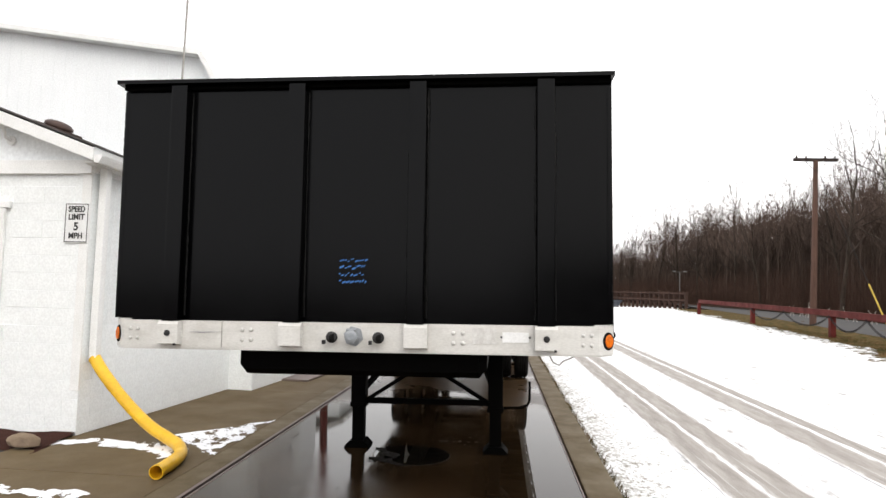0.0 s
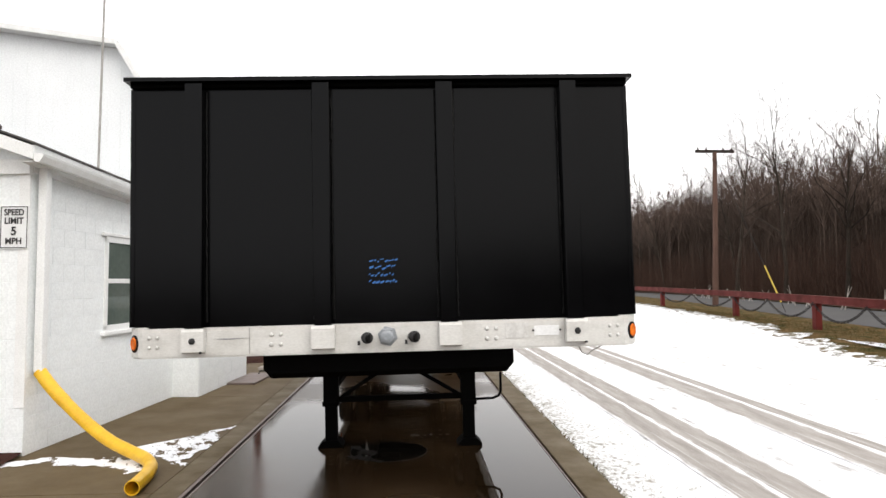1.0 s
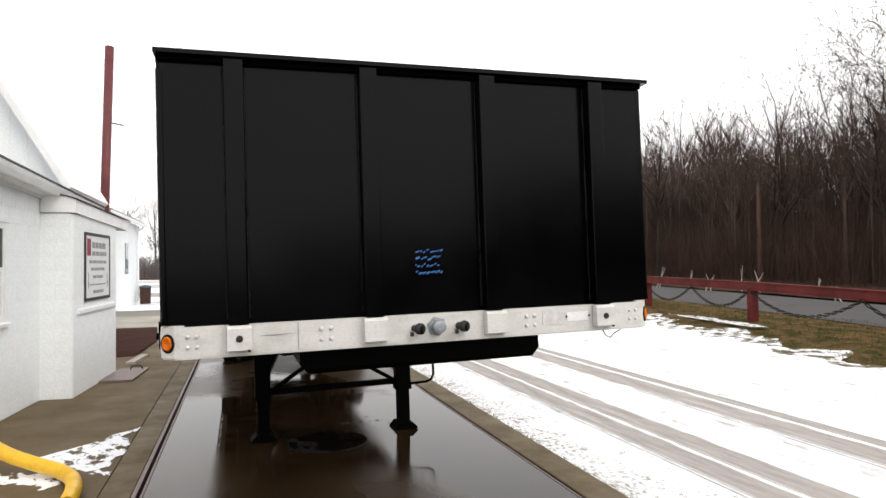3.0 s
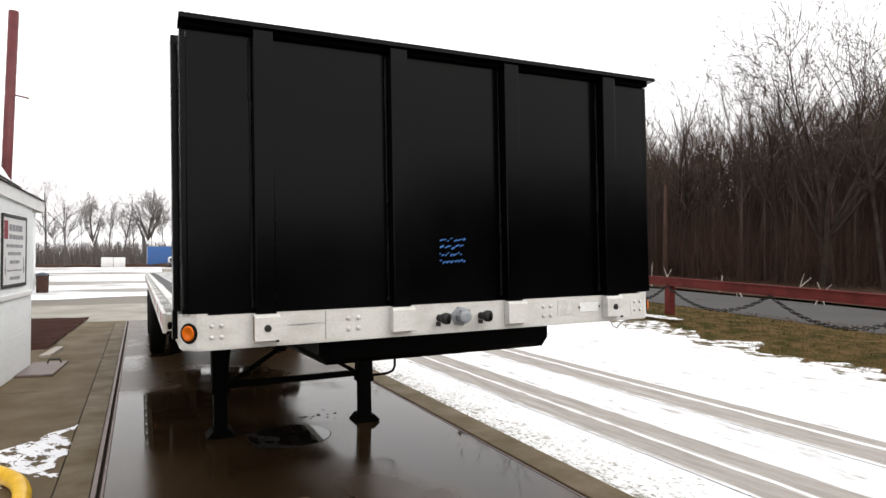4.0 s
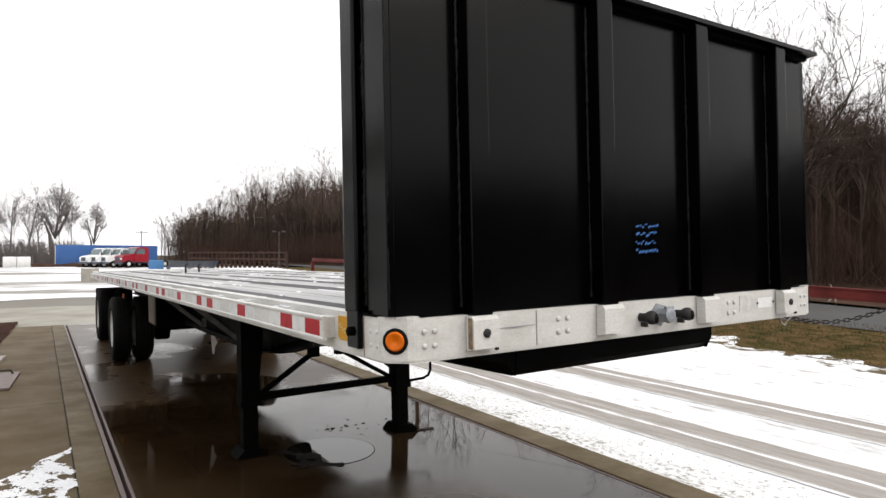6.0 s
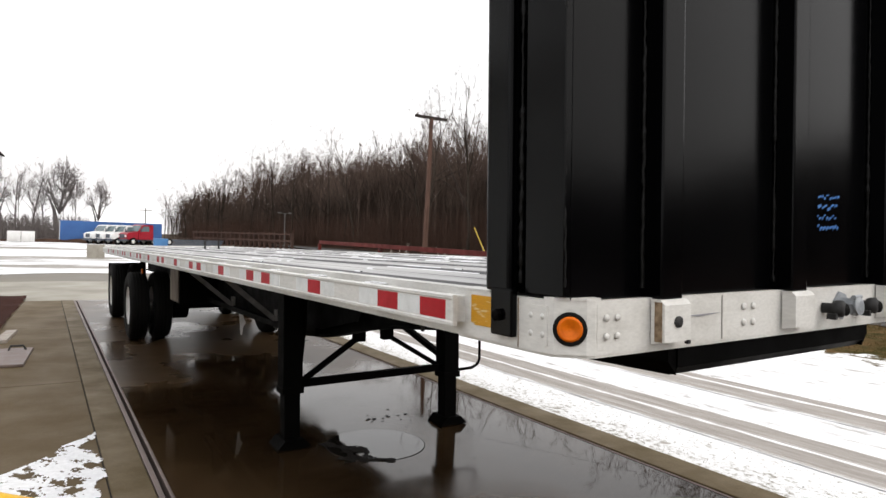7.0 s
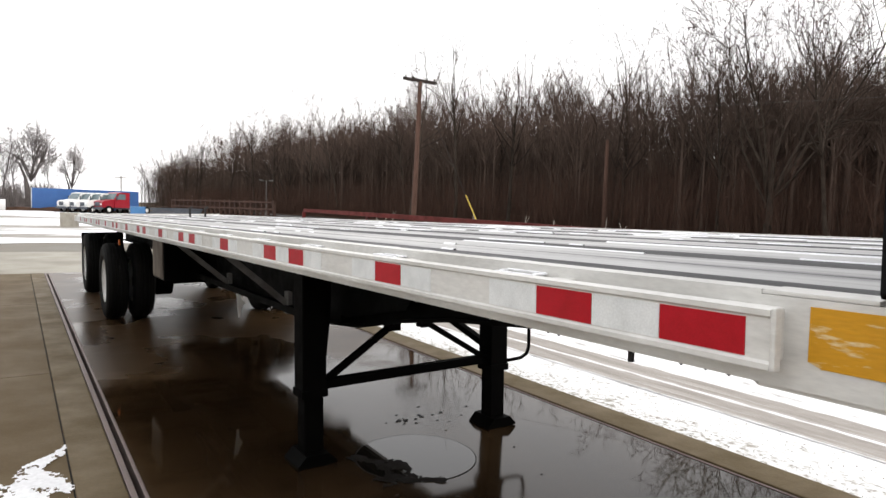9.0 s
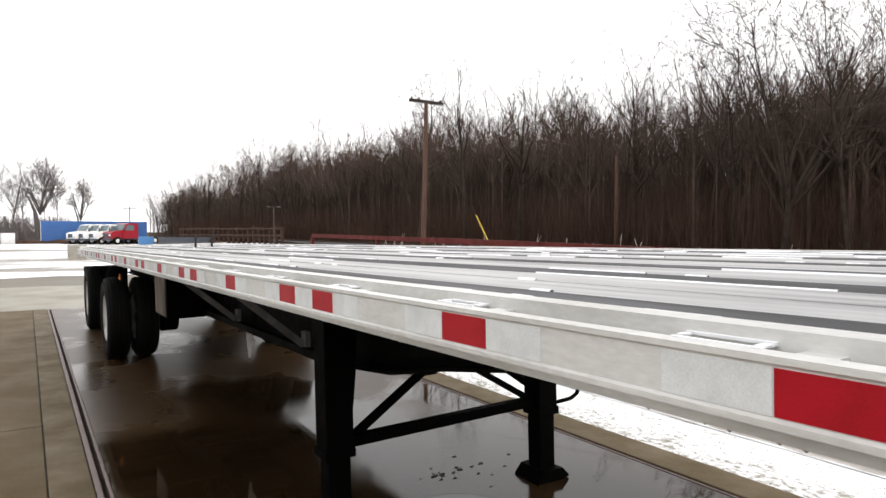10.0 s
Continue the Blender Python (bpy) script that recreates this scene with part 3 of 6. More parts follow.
# annex that stands out from the long wall
part("annex_core", B(-0.3, 0.4135, 3.4285, 5.62, 0, 2.60), "wall_white", hut, "painted annex wall")
# gable
part("gable", P([(-8.0, WT), (0.0, WT), (-4.0, WT + 1.42)], "y", 0.02, 0.14), "siding_white", hut, "white sided gable")
part("gable_board", B(-8.1, 0.02, -0.045, 0.02, 2.96, 3.12, 0.006), "trim_white", hut)
# roof planes with an overhang
for s in (0, 1):
    pts = [(0.215, 3.214), (0.215, 3.236), (-4.0, 4.734), (-4.0, 4.712)]
    if s:
        pts = [(-8.0 - x, z) for x, z in pts]
    part("roof", sag(P(pts, "y", -0.25, 5.88), FALL), "shingle", hut, "dark shingle roof")
part("rake_board", P([(0.19, 3.075), (0.19, 3.214), (-4.0, 4.705), (-4.0, 4.56)], "y", -0.255, -0.225), "trim_white", hut)
part("rake_soffit", P([(0.18, 3.085), (0.18, 3.10), (-4.0, 4.585), (-4.0, 4.57)], "y", -0.224, 0.02), "trim_white", hut)
part("eave_fascia", sag(P([(0.155, 3.06), (0.155, 3.213), (0.195, 3.213), (0.165, 3.12), (0.165, 3.06)], "y", -0.224, 5.86), FALL), "trim_white", hut, "white board behind the gutter")
part("soffit", sag(B(0.03, 0.155, -0.2, 5.80, 3.045, 3.06), FALL), "trim_white", hut)
part("frieze", sag(B(0.002, 0.035, 0.0, 5.70, 2.985, 3.046, 0.004), FALL * 0.9), "trim_white", hut)
gutter = part("gutter", sag(P([(0.167, 3.122), (0.200, 3.040), (0.250, 3.040), (0.285, 3.100), (0.285, 3.118), (0.293, 3.118), (0.293, 3.126), (0.281, 3.126), (0.279, 3.103), (0.246, 3.046), (0.204, 3.046), (0.173, 3.122)], "y", -0.23, 5.84), FALL), "trim_white", hut, "white metal gutter")
part("end_cap", sag(P([(0.164, 3.122), (0.198, 3.037), (0.253, 3.037), (0.289, 3.100), (0.291, 3.126)], "y", -0.236, -0.231), FALL), "trim_white", gutter)
part("annex_fascia", sag(P([(0.012, 2.63), (0.455, 2.63), (0.455, 2.815), (0.33, 2.86), (0.012, 2.86)], "y", 3.40, 6.33), 0.036, 3.40), "trim_white", hut)
part("annex_roof", sag(P([(0.16, 2.908), (0.480, 2.818), (0.480, 2.834), (0.16, 2.926)], "y", 3.38, 6.36), 0.036, 3.40), "shingle", hut)
part("downspout", B(0.035, 0.125, 0.075, 0.165, 0.86, 3.05, 0.008), "trim_white", hut, "white downspout")
part("corner_board", B(-0.11, 0.004, -0.012, 0.012, 0.5, 2.97, 0.003), "trim_white", hut)
part("ledge", B(0.41, 0.45, 3.62, 5.55, 1.17, 1.24, 0.006), "trim_white", hut)
# sash window on the long wall
win = part("window_frame", B(-0.02, 0.02, 1.44, 1.50, 1.20, 2.39, 0.004), "trim_white", hut)
for a in ((-0.02, 0.02, 2.23, 2.29, 1.20, 2.39), (-0.02, 0.02, 1.44, 2.29, 2.33, 2.41), (-0.02, 0.02, 1.44, 2.29, 1.18, 1.26), (-0.015, 0.015, 1.48, 2.26, 1.80, 1.86), (-0.01, 0.012, 2.17, 2.23, 1.26, 1.82)):
    part("casing", B(*a, 0.004), "trim_white", win)
part("window_sill", B(-0.02, 0.06, 1.38, 2.35, 1.13, 1.18, 0.008), "trim_white", hut)
part("window_head", B(0.0, 0.035, 1.36, 2.38, 2.41, 2.455, 0.006), "trim_white", hut)
part("pane", B(0.001, 0.006, 1.50, 2.23, 1.26, 1.80), "glass", win, "dark window glass")
part("pane", B(0.003, 0.008, 1.50, 2.23, 1.86, 2.33), "glass", win, "dark window glass")
# window on the gable wall, its casing reaching into view
win2 = part("window_frame", B(-1.17, -1.09, -0.035, 0.0, 1.2, 2.56, 0.004), "trim_white", hut)
part("casing", B(-2.21, -1.03, -0.045, 0.0, 2.56, 2.64, 0.004), "trim_white", win2)
part("casing", B(-2.21, -1.05, -0.055, 0.0, 1.13, 1.2, 0.004), "trim_white", win2)
part("casing", B(-2.21, -2.13, -0.035, 0.0, 1.2, 2.56, 0.004), "trim_white", win2)
part("pane", B(-2.13, -1.17, -0.012, -0.006, 1.2, 2.56), "glass", win2, "dark window glass")

# roof vent
vent = thing("roof_vent", "squat brown metal vent on the shingle roof", "roof vent", m=HUT @ pose(-0.80, 0.35, 3.572, 0, 19.5, 0) @ Matrix.Scale(0.78, 4))
part("hood", L([(0.19, 0.0), (0.21, 0.02), (0.20, 0.06), (0.14, 0.10), (0.04, 0.115)], (0, 0, 0.03), (0, 0, 1), 16), "vent_brown", vent, smooth=True)
part("flange", B(-0.25, 0.25, -0.25, 0.25, 0.0, 0.03, 0.01), "vent_brown", vent)

# security camera under the rake
cctv = thing("security_camera", "white bullet camera on a bracket under the gable", "camera", m=HUT @ pose(-1.10, -0.06, 3.50) @ Matrix.Scale(1.15, 4))
part("bracket", T([(0, 0.06, -0.12), (0, -0.02, -0.10), (0.0, -0.06, 0.0)], 0.018, 8), "trim_white", cctv)
part("housing", L([(0.03, 0.0), (0.045, 0.02), (0.045, 0.2), (0.05, 0.21), (0.05, 0.24), (0.03, 0.245)], (0.10, -0.02, 0.05), (-0.9, -0.25, -0.2), 14), "sign_white", cctv, smooth=True)
part("base_plate", L([(0.05, 0), (0.05, 0.02)], (0, 0.045, -0.12), (0, 1, 0), 14), "trim_white", cctv)

# speed sign on the gable wall
sign = thing("speed_limit_sign", "white metal speed limit sign with black letters", "sign", m=HUT @ pose(-0.15, -0.022, 2.395))
part("plate", B(-0.155, 0.155, 0.0, 0.012, -0.23, 0.23, 0.005), "sign_white", sign)
for a in ((-0.145, 0.145, 0.212, 0.220), (-0.145, 0.145, -0.220, -0.212), (-0.145, -0.137, -0.212, 0.212), (0.137, 0.145, -0.212, 0.212)):
    part("border", B(a[0], a[1], -0.003, 0.001, a[2], a[3]), "sign_black", sign)


def lettering(text, size, x, y, z, parent, material, width=None, rz=0):
    c = bpy.data.curves.new("lettering", "FONT")
    c.body, c.size, c.align_x, c.align_y, c.extrude = text, size, "CENTER", "CENTER", 0.001
    c.offset = size * 0.028
    c.materials.append(M[material])
    o = new("lettering", c)
    o.parent = parent
    o.matrix_local = pose(x, y, z, 90, 0, rz)
    if width:
        o.scale = (width, 1, 1)
    return o


lettering("SPEED", 0.092, 0, -0.004, 0.155, sign, "sign_black", 0.86)
lettering("LIMIT", 0.092, 0, -0.004, 0.065, sign, "sign_black", 0.95)
lettering("5", 0.125, 0, -0.004, -0.045, sign, "sign_black")
lettering("MPH", 0.092, 0, -0.004, -0.150, sign, "sign_black", 0.98)

# notice board on the annex
board = thing("notice_board", "framed white notice board with red emblem and grey text", "sign", m=HUT @ pose(0.416, 4.56, 1.86) @ Matrix.Diagonal((1, 0.72, 0.93, 1)))
part("panel", B(0.0, 0.02, -0.86, 0.86, -0.53, 0.53, 0.004), "sign_white", board)
for a in ((-0.9, 0.9, 0.51, 0.56), (-0.9, 0.9, -0.56, -0.51), (-0.9, -0.86, -0.52, 0.52), (0.86, 0.9, -0.52, 0.52)):
    part("rim", B(0.0, 0.03, a[0], a[1], a[2], a[3], 0.004), "sign_black", board)
part("emblem", B(0.02, 0.023, -0.78, -0.52, 0.18, 0.46), "sign_red", board, "dark red emblem block")
random.seed(5)
for z, a, b, h in ((0.36, -0.42, 0.55, 0.10), (0.22, -0.42, 0.62, 0.07), (0.08, -0.62, 0.6, 0.05), (-0.04, -0.5, 0.5, 0.05), (-0.17, -0.36, 0.36, 0.05), (-0.30, -0.55, 0.55, 0.025), (-0.42, -0.35, 0.4, 0.05)):
    y = a
    while y < b:
        w = random.uniform(0.10, 0.24)
        part("text_bar", B(0.02, 0.023, y, min(b, y + w), z - h / 2, z + h / 2), "sign_grey", board)
        y += w + 0.045
for y in (-0.68, 0.7):
    part("arrow", P([(y - 0.05, -0.26), (y + 0.05, -0.26), (y, -0.36)], "x", 0.02, 0.024), "sign_grey", board)
    part("text_bar", B(0.02, 0.023, y - 0.012, y + 0.012, -0.26, -0.10), "sign_grey", board)

# mast with dish behind the office roof
mast = thing("antenna_mast", "thin grey metal mast with small dish", "antenna", m=pose(-5.86, 9.0, 3.2))
part("pole", T([(0, 0, -0.3), (0.06, 0, 4.6)], 0.022, 6), "galvanised", mast)
part("pole", T([(0.06, 0, 4.4), (0.08, 0, 5.2)], 0.014, 6), "galvanised", mast)
part("dish", L([(0.02, 0.06), (0.10, 0.03), (0.16, 0.0), (0.165, 0.01), (0.1, 0.045), (0.02, 0.075)], (-0.14, -0.05, 4.72), (0.2, 1, 0), 16), "galvanised", mast, smooth=True)
part("arm", T([(-0.7, 0, 4.86), (0.06, 0, 4.78)], 0.012, 5), "galvanised", mast)

# ---------------- barn behind the office ----------------
barn = thing("barn", "tall white metal-clad barn with steep lower roof", "building", kind="structure")
outline = [(-4.15, 0), (-4.15, 3.28), (-6.35, 6.97), (-12.5, 7.80), (-18.65, 6.97), (-21.3, 2.5), (-21.3, 0)]
part("wall", P(outline, "y", 10.9, 14.0), "siding_white", barn, "white ribbed metal wall")
bm = bmesh.new()
for i in range(58):
    x = -4.3 - i * 0.29
    zt = np.interp(x, [-21.3, -18.65, -12.5, -6.35, -4.15], [2.5, 6.97, 7.80, 6.97, 3.28]) - 0.05
    box(bm, x - 0.012, x + 0.012, 10.892, 10.9, 2.0, zt)
part("rib", bm, "siding_white", barn)
for a, b in zip(outline[1:5], outline[2:6]):
    d = Vector((b[0] - a[0], b[1] - a[1])).normalized()
    nrm = Vector((abs(d.y) if a[0] > -12 else -abs(d.y), abs(d.x)))
    q = [(a[0], a[1]), (b[0], b[1]), (b[0] + nrm.x * 0.12, b[1] + nrm.y * 0.12), (a[0] + nrm.x * 0.12, a[1] + nrm.y * 0.12)]
    part("roof", P(q, "y", 10.6, 14.2), "trim_white", barn, "white roof sheet with edge trim")

# store building further back
store = thing("store_building", "low white store building with downspout", "building", m=pose(-5.9, 31.6, 0), kind="structure")
part("wall", B(-9.0, 0, -8.0, 0, 0, 3.9), "siding_white", store, "white wall")
part("roof", P([(0.3, 3.85), (0.3, 4.05), (-4.5, 5.9), (-9.3, 4.05), (-9.3, 3.85), (-4.5, 5.7)], "y", -8.3, 0.3), "galvanised", store, "pale metal roof")
part("gutter", B(0.26, 0.40, -8.3, 0.3, 3.82, 3.95, 0.02), "trim_white", store)
part("downspout", T([(0.08, -0.2, 3.85), (0.08, -0.2, 0.1)], 0.05, 8), "trim_white", store)
part("window", B(0.0, 0.03, -3.4, -2.7, 1.5, 2.9), "glass", store, "small dark window")

# mulch bed at the end of the office
mulch = solid("mulch_bed", sheet(-7.0, -3.02, 11.0, 17.6, 40, 60, edge=0.03, freq=1.6, z=0.03, lift=0.05), "mulch", "red-brown bark mulch bed", "mulch bed", "structure")
mulch.matrix_world = pose(-2.98, 10.6, 0, 0, 0, -2.5) @ pose(3.02, -11.0, 0)
solid("timber_edge", P([(-2.98, 9.75), (-2.82, 9.75), (-2.72, 10.85), (-2.86, 10.85)], "z", 0.0, 0.045), "pale_wood", "pale worn timber edging", "edging", "structure")

# ---------------- flatbed trailer ----------------
TILT_BACK = 0.75
LEAN = 1.1
trailer = thing("flatbed_trailer", "long white flatbed trailer with black headboard on landing legs", "trailer", m=pose(0.030, -0.024, 0, -TILT_BACK, -LEAN, 0))
SLOPE = math.tan(radians(TILT_BACK))
SIDE = math.tan(radians(LEAN))
DECK = 1.53
REAR = 13.75
HW = 1.295

def bead(x, y, z0, z1, seed, r):
    """A hand-laid upright weld: short lumpy runs with gaps of thinner bead between them."""
    rg = random.Random(seed)
    bm = bmesh.new()
    n = int((z1 - z0) / 0.014)
    rings = []
    run = 1.0
    for i in range(n + 1):
        if rg.random() < 0.10:
            run = rg.choice((0.55, 0.8, 1.0, 1.25))
        rr = r * run * (0.85 + 0.14 * math.sin(i * 1.9) + rg.uniform(-0.12, 0.12))
        cx, cy = x + rg.uniform(-0.0018, 0.0018), y + rg.uniform(-0.001, 0.001)
        rings.append([bm.verts.new((cx + rr * math.cos(6.2832 * k / 7), cy + rr * math.sin(6.2832 * k / 7), z0 + i * 0.014)) for k in range(7)])
    for a, b in zip(rings, rings[1:]):
        for k in range(7):
            bm.faces.new((a[k], a[(k + 1) % 7], b[(k + 1) % 7], b[k]))
    return bm


# headboard
head = part("headboard", B(-HW + 0.021, HW - 0.021, 0.035, 0.06, DECK - 0.005, 2.772, 0.002), "black_paint", trailer, "glossy black steel headboard panel")
for s in (-1, 1):
    part("side_plate", B(*sorted((s * (HW + 0.004), s * (HW - 0.02))), 0.0345, 0.186, DECK + 0.004, 2.757, 0.003), "black_paint", head)
    part("corner_post", B(*sorted((s * (HW + 0.030), s * (HW - 0.09))), 0.224, 0.332, 1.535, 2.785, 0.010), "black_paint", head)
    part("post_tab", B(*sorted((s * (HW + 0.035), s * (HW + 0.0135))), 0.205, 0.300, 1.412, 1.545, 0.005), "black_paint", head)
    part("weld_bead", bead(s * (HW - 0.008), 0.216, DECK + 0.03, 2.70, 40 + s, 0.009), "black_bead", head, smooth=True)
    part("weld_bead", bead(s * (HW - 0.001), 0.0365, DECK + 0.03, 2.75, 50 + s, 0.0035), "black_bead", head, smooth=True)
    part("recess_plate", B(*sorted((s * (HW - 0.03), s * (HW - 0.05))), 0.17, 0.25, DECK, 2.75), "black_frame", head)
    part("bolt", L([(0.018, 0), (0.018, 0.012), (0.010, 0.016)], (s * (HW + 0.036), 0.262, 1.470), (s, 0, 0), 6), "black_frame", head)
for x0 in (-1.005, -0.365, 0.27, 0.92):
    x1 = x0 + 0.088
    post = part("post", B(x0, x1, -0.032, 0.036, DECK - 0.01, 2.770, 0.006), "black_paint", head)
    for k, xe in enumerate((x0 - 0.004, x1 + 0.004)):
        part("weld_bead", bead(xe, 0.031, 1.55, 2.75, int(x0 * 1000) + k, 0.008), "black_bead", head, smooth=True)
part("top_rail", P([(-0.042, 2.775), (-0.042, 2.795), (0.07, 2.795), (0.07, 2.758), (0.062, 2.758), (0.062, 2.775)], "x", -1.304, 1.304), "black_paint", head, "black angle iron top rail")
# Matte black strip standing for the shadow under the top rail.
part("under_rail_shade", P([(0.006, 2.757), (0.006, 2.774), (0.034, 2.774), (0.034, 2.757)], "x", -1.29, 1.29), "black_frame", head)
random.seed(11)
for r in range(4):
    x = -0.088 + random.uniform(-0.006, 0.006)
    z = 1.845 - r * 0.036
    end = 0.052 + random.uniform(-0.02, 0.010)
    while x < end:
        w = random.uniform(0.007, 0.022)
        h = random.uniform(0.005, 0.012)
        z0 = z + random.uniform(-0.006, 0.006) + (x + 0.09) * 0.03
        part("chalk_mark", P([(x, z0 - h), (x + w, z0 - h * 0.2), (x + w, z0 + h * 0.6), (x, z0)], "y", 0.0325, 0.0345), "chalk_blue", head, "blue chalk marks")
        x += w + random.uniform(0.002, 0.007)

# front bumper rail with bent corners
Z0, Z1 = 1.385, 1.525
outer = [(-1.307, 0.50), (-1.307, 0.095), (-1.300, 0.068), (-1.243, 0.008), (-1.222, 0.0), (-1.1, 0.0), (1.1, 0.0), (1.222, 0.0), (1.243, 0.008), (1.300, 0.068), (1.307, 0.095), (1.307, 0.50)]
inner = [(x * 0.985, y + 0.02) for x, y in outer[::-1]]
bumper = part("front_bumper", P(outer + inner, "z", Z0, Z1), "white_rail", trailer, "scuffed white front rail")
part("lower_flange", P([(x * 0.995, y + 0.003) for x, y in outer] + [(x * 0.95, y + 0.06) for x, y in outer[::-1]], "z", Z0 - 0.008, Z0 + 0.002), "white_rail", bumper)
for s in (-1, 1):
    part("shelf", P([(s * 1.20, 0.001), (s * 1.245, 0.006), (s * 1.300, 0.066), (s * 1.305, 0.10), (s * 1.27, 0.075), (s * 1.20, 0.03)], "z", Z1, Z1 + 0.007), "white_rail", bumper)
    n_ = Vector((s * 0.72, -0.69, 0)).normalized()
    c_ = Vector((s * 1.2715, 0.038, 1.452))
    lamp = part("marker_lamp", L([(0.043, -0.014), (0.044, 0.004), (0.040, 0.007), (0.033, 0.007)], c_, n_, 28), "rubber", bumper, "round amber marker lamp in black grommet", True)
    part("lens", L([(0.033, 0.0), (0.033, 0.007), (0.030, 0.0105), (0.0255, 0.0120), (0.0245, 0.0108), (0.018, 0.0128), (0.017, 0.0116), (0.009, 0.0134), (0.008, 0.0122), (0.001, 0.0132)], c_, n_, 28), "amber", lamp, "amber lens", True)
    # bolted corner plates
    part("corner_plate", P([(s * 1.215, 1.40), (s * 1.14, 1.395), (s * 1.118, 1.42), (s * 1.118, 1.49), (s * 1.14, 1.515), (s * 1.215, 1.515)], "y", -0.0012, 0.03), "white_rail", bumper)
    for x in (1.145, 1.185):
        for z in (1.432, 1.480):
            part("rivet", L([(0.0095, 0), (0.0085, 0.0035), (0.003, 0.0055)], (s * x, -0.004, z), (0, -1, 0), 14), "bolt_steel", bumper, smooth=True)
    for y in (0.103, 0.150):
        for z in (1.432, 1.480):
            part("rivet", L([(0.0095, 0), (0.0085, 0.0035), (0.003, 0.0055)], (s * (HW + 0.010), y, z), (s, 0, 0), 14), "bolt_steel", bumper, smooth=True)
for x0, x1, hole in ((-1.015, -0.905, 1), (-0.378, -0.262, 0), (0.262, 0.378, 0), (0.908, 1.020, 1)):
    bx = part("stake_box", P([(-0.005, 1.40), (-0.05, 1.408), (-0.05, 1.508), (-0.036, 1.522), (-0.005, 1.522)], "x", x0, x1), "white_rail", bumper)
    if hole:
        c = (x0 + x1) / 2
        part("bolt", L([(0.016, 0), (0.016, 0.006), (0.009, 0.010)], (c, -0.049, 1.462), (0, -1, 0), 10), "fitting", bumper)
        part("drain", B(x1 - 0.02, x1 - 0.008, -0.056, -0.045, 1.40, 1.41), "fitting", bumper)
part("rust_streak", B(-1.0168, -1.0150, -0.042, -0.018, 1.408, 1.515), "rust_streak", bumper, "brown rust streak")
for cx in (-0.56, 0.53):
    for dx in (-0.024, 0.024):
        for z in (1.432, 1.482):
            part("rivet", L([(0.011, 0), (0.010, 0.004), (0.004, 0.0065)], (cx + dx, -0.002, z), (0, -1, 0), 14), "bolt_steel", bumper, smooth=True)
part("seam", B(-0.694, -0.690, -0.0025, 0.0, 1.39, 1.52), "galvanised", bumper)
part("scratch", P([(-0.87, 1.468), (-0.70, 1.470), (-0.80, 1.462)], "y", -0.0025, 0.0), "sign_grey", bumper, "dark scratch")
part("maker_plate", B(0.60, 0.72, -0.003, 0.0, 1.43, 1.51), "bolt_steel", bumper, "worn blank maker plate")
part("serial_plate", B(0.75, 0.88, -0.003, 0.0, 1.44, 1.49), "sign_white", bumper, "blank pale plate")
for x in (0.745, 0.885):
    part("rivet", L([(0.006, 0), (0.005, 0.004)], (x, -0.003, 1.466), (0, -1, 0), 8), "fitting", bumper)
# air couplings and electric socket
for x in (-0.118, 0.118):
    g = part("air_coupling", L([(0.018, 0), (0.018, 0.03), (0.024, 0.032), (0.029, 0.045), (0.029, 0.062), (0.020, 0.07)], (x, 0.0, 1.455), (0.35, -1, 0), 14), "fitting", bumper, "dark metal air coupling", True)
    part("seal", L([(0.022, 0.0), (0.022, 0.014), (0.012, 0.016)], (x + 0.02, -0.055, 1.452), (0.9, -0.5, 0), 12), "rubber", g)
    part("wing", B(x - 0.03, x - 0.018, -0.06, -0.03, 1.42, 1.44), "fitting", g)
sock = part("electric_socket", L([(0.052, 0.0), (0.052, 0.006), (0.030, 0.008), (0.030, 0.04), (0.035, 0.042), (0.035, 0.056), (0.026, 0.06)], (0.0, 0.0, 1.458), (0, -1, 0), 6), "fitting_grey", bumper, "grey electric socket with hinged lid")
part("lid", L([(0.031, 0), (0.032, 0.008), (0.018, 0.013)], (0.0, -0.06, 1.460), (0, -1, 0.1), 18), "fitting_grey", sock)
part("hinge", T([(-0.025, -0.058, 1.492), (0.025, -0.058, 1.492)], 0.008, 6), "fitting_grey", sock)

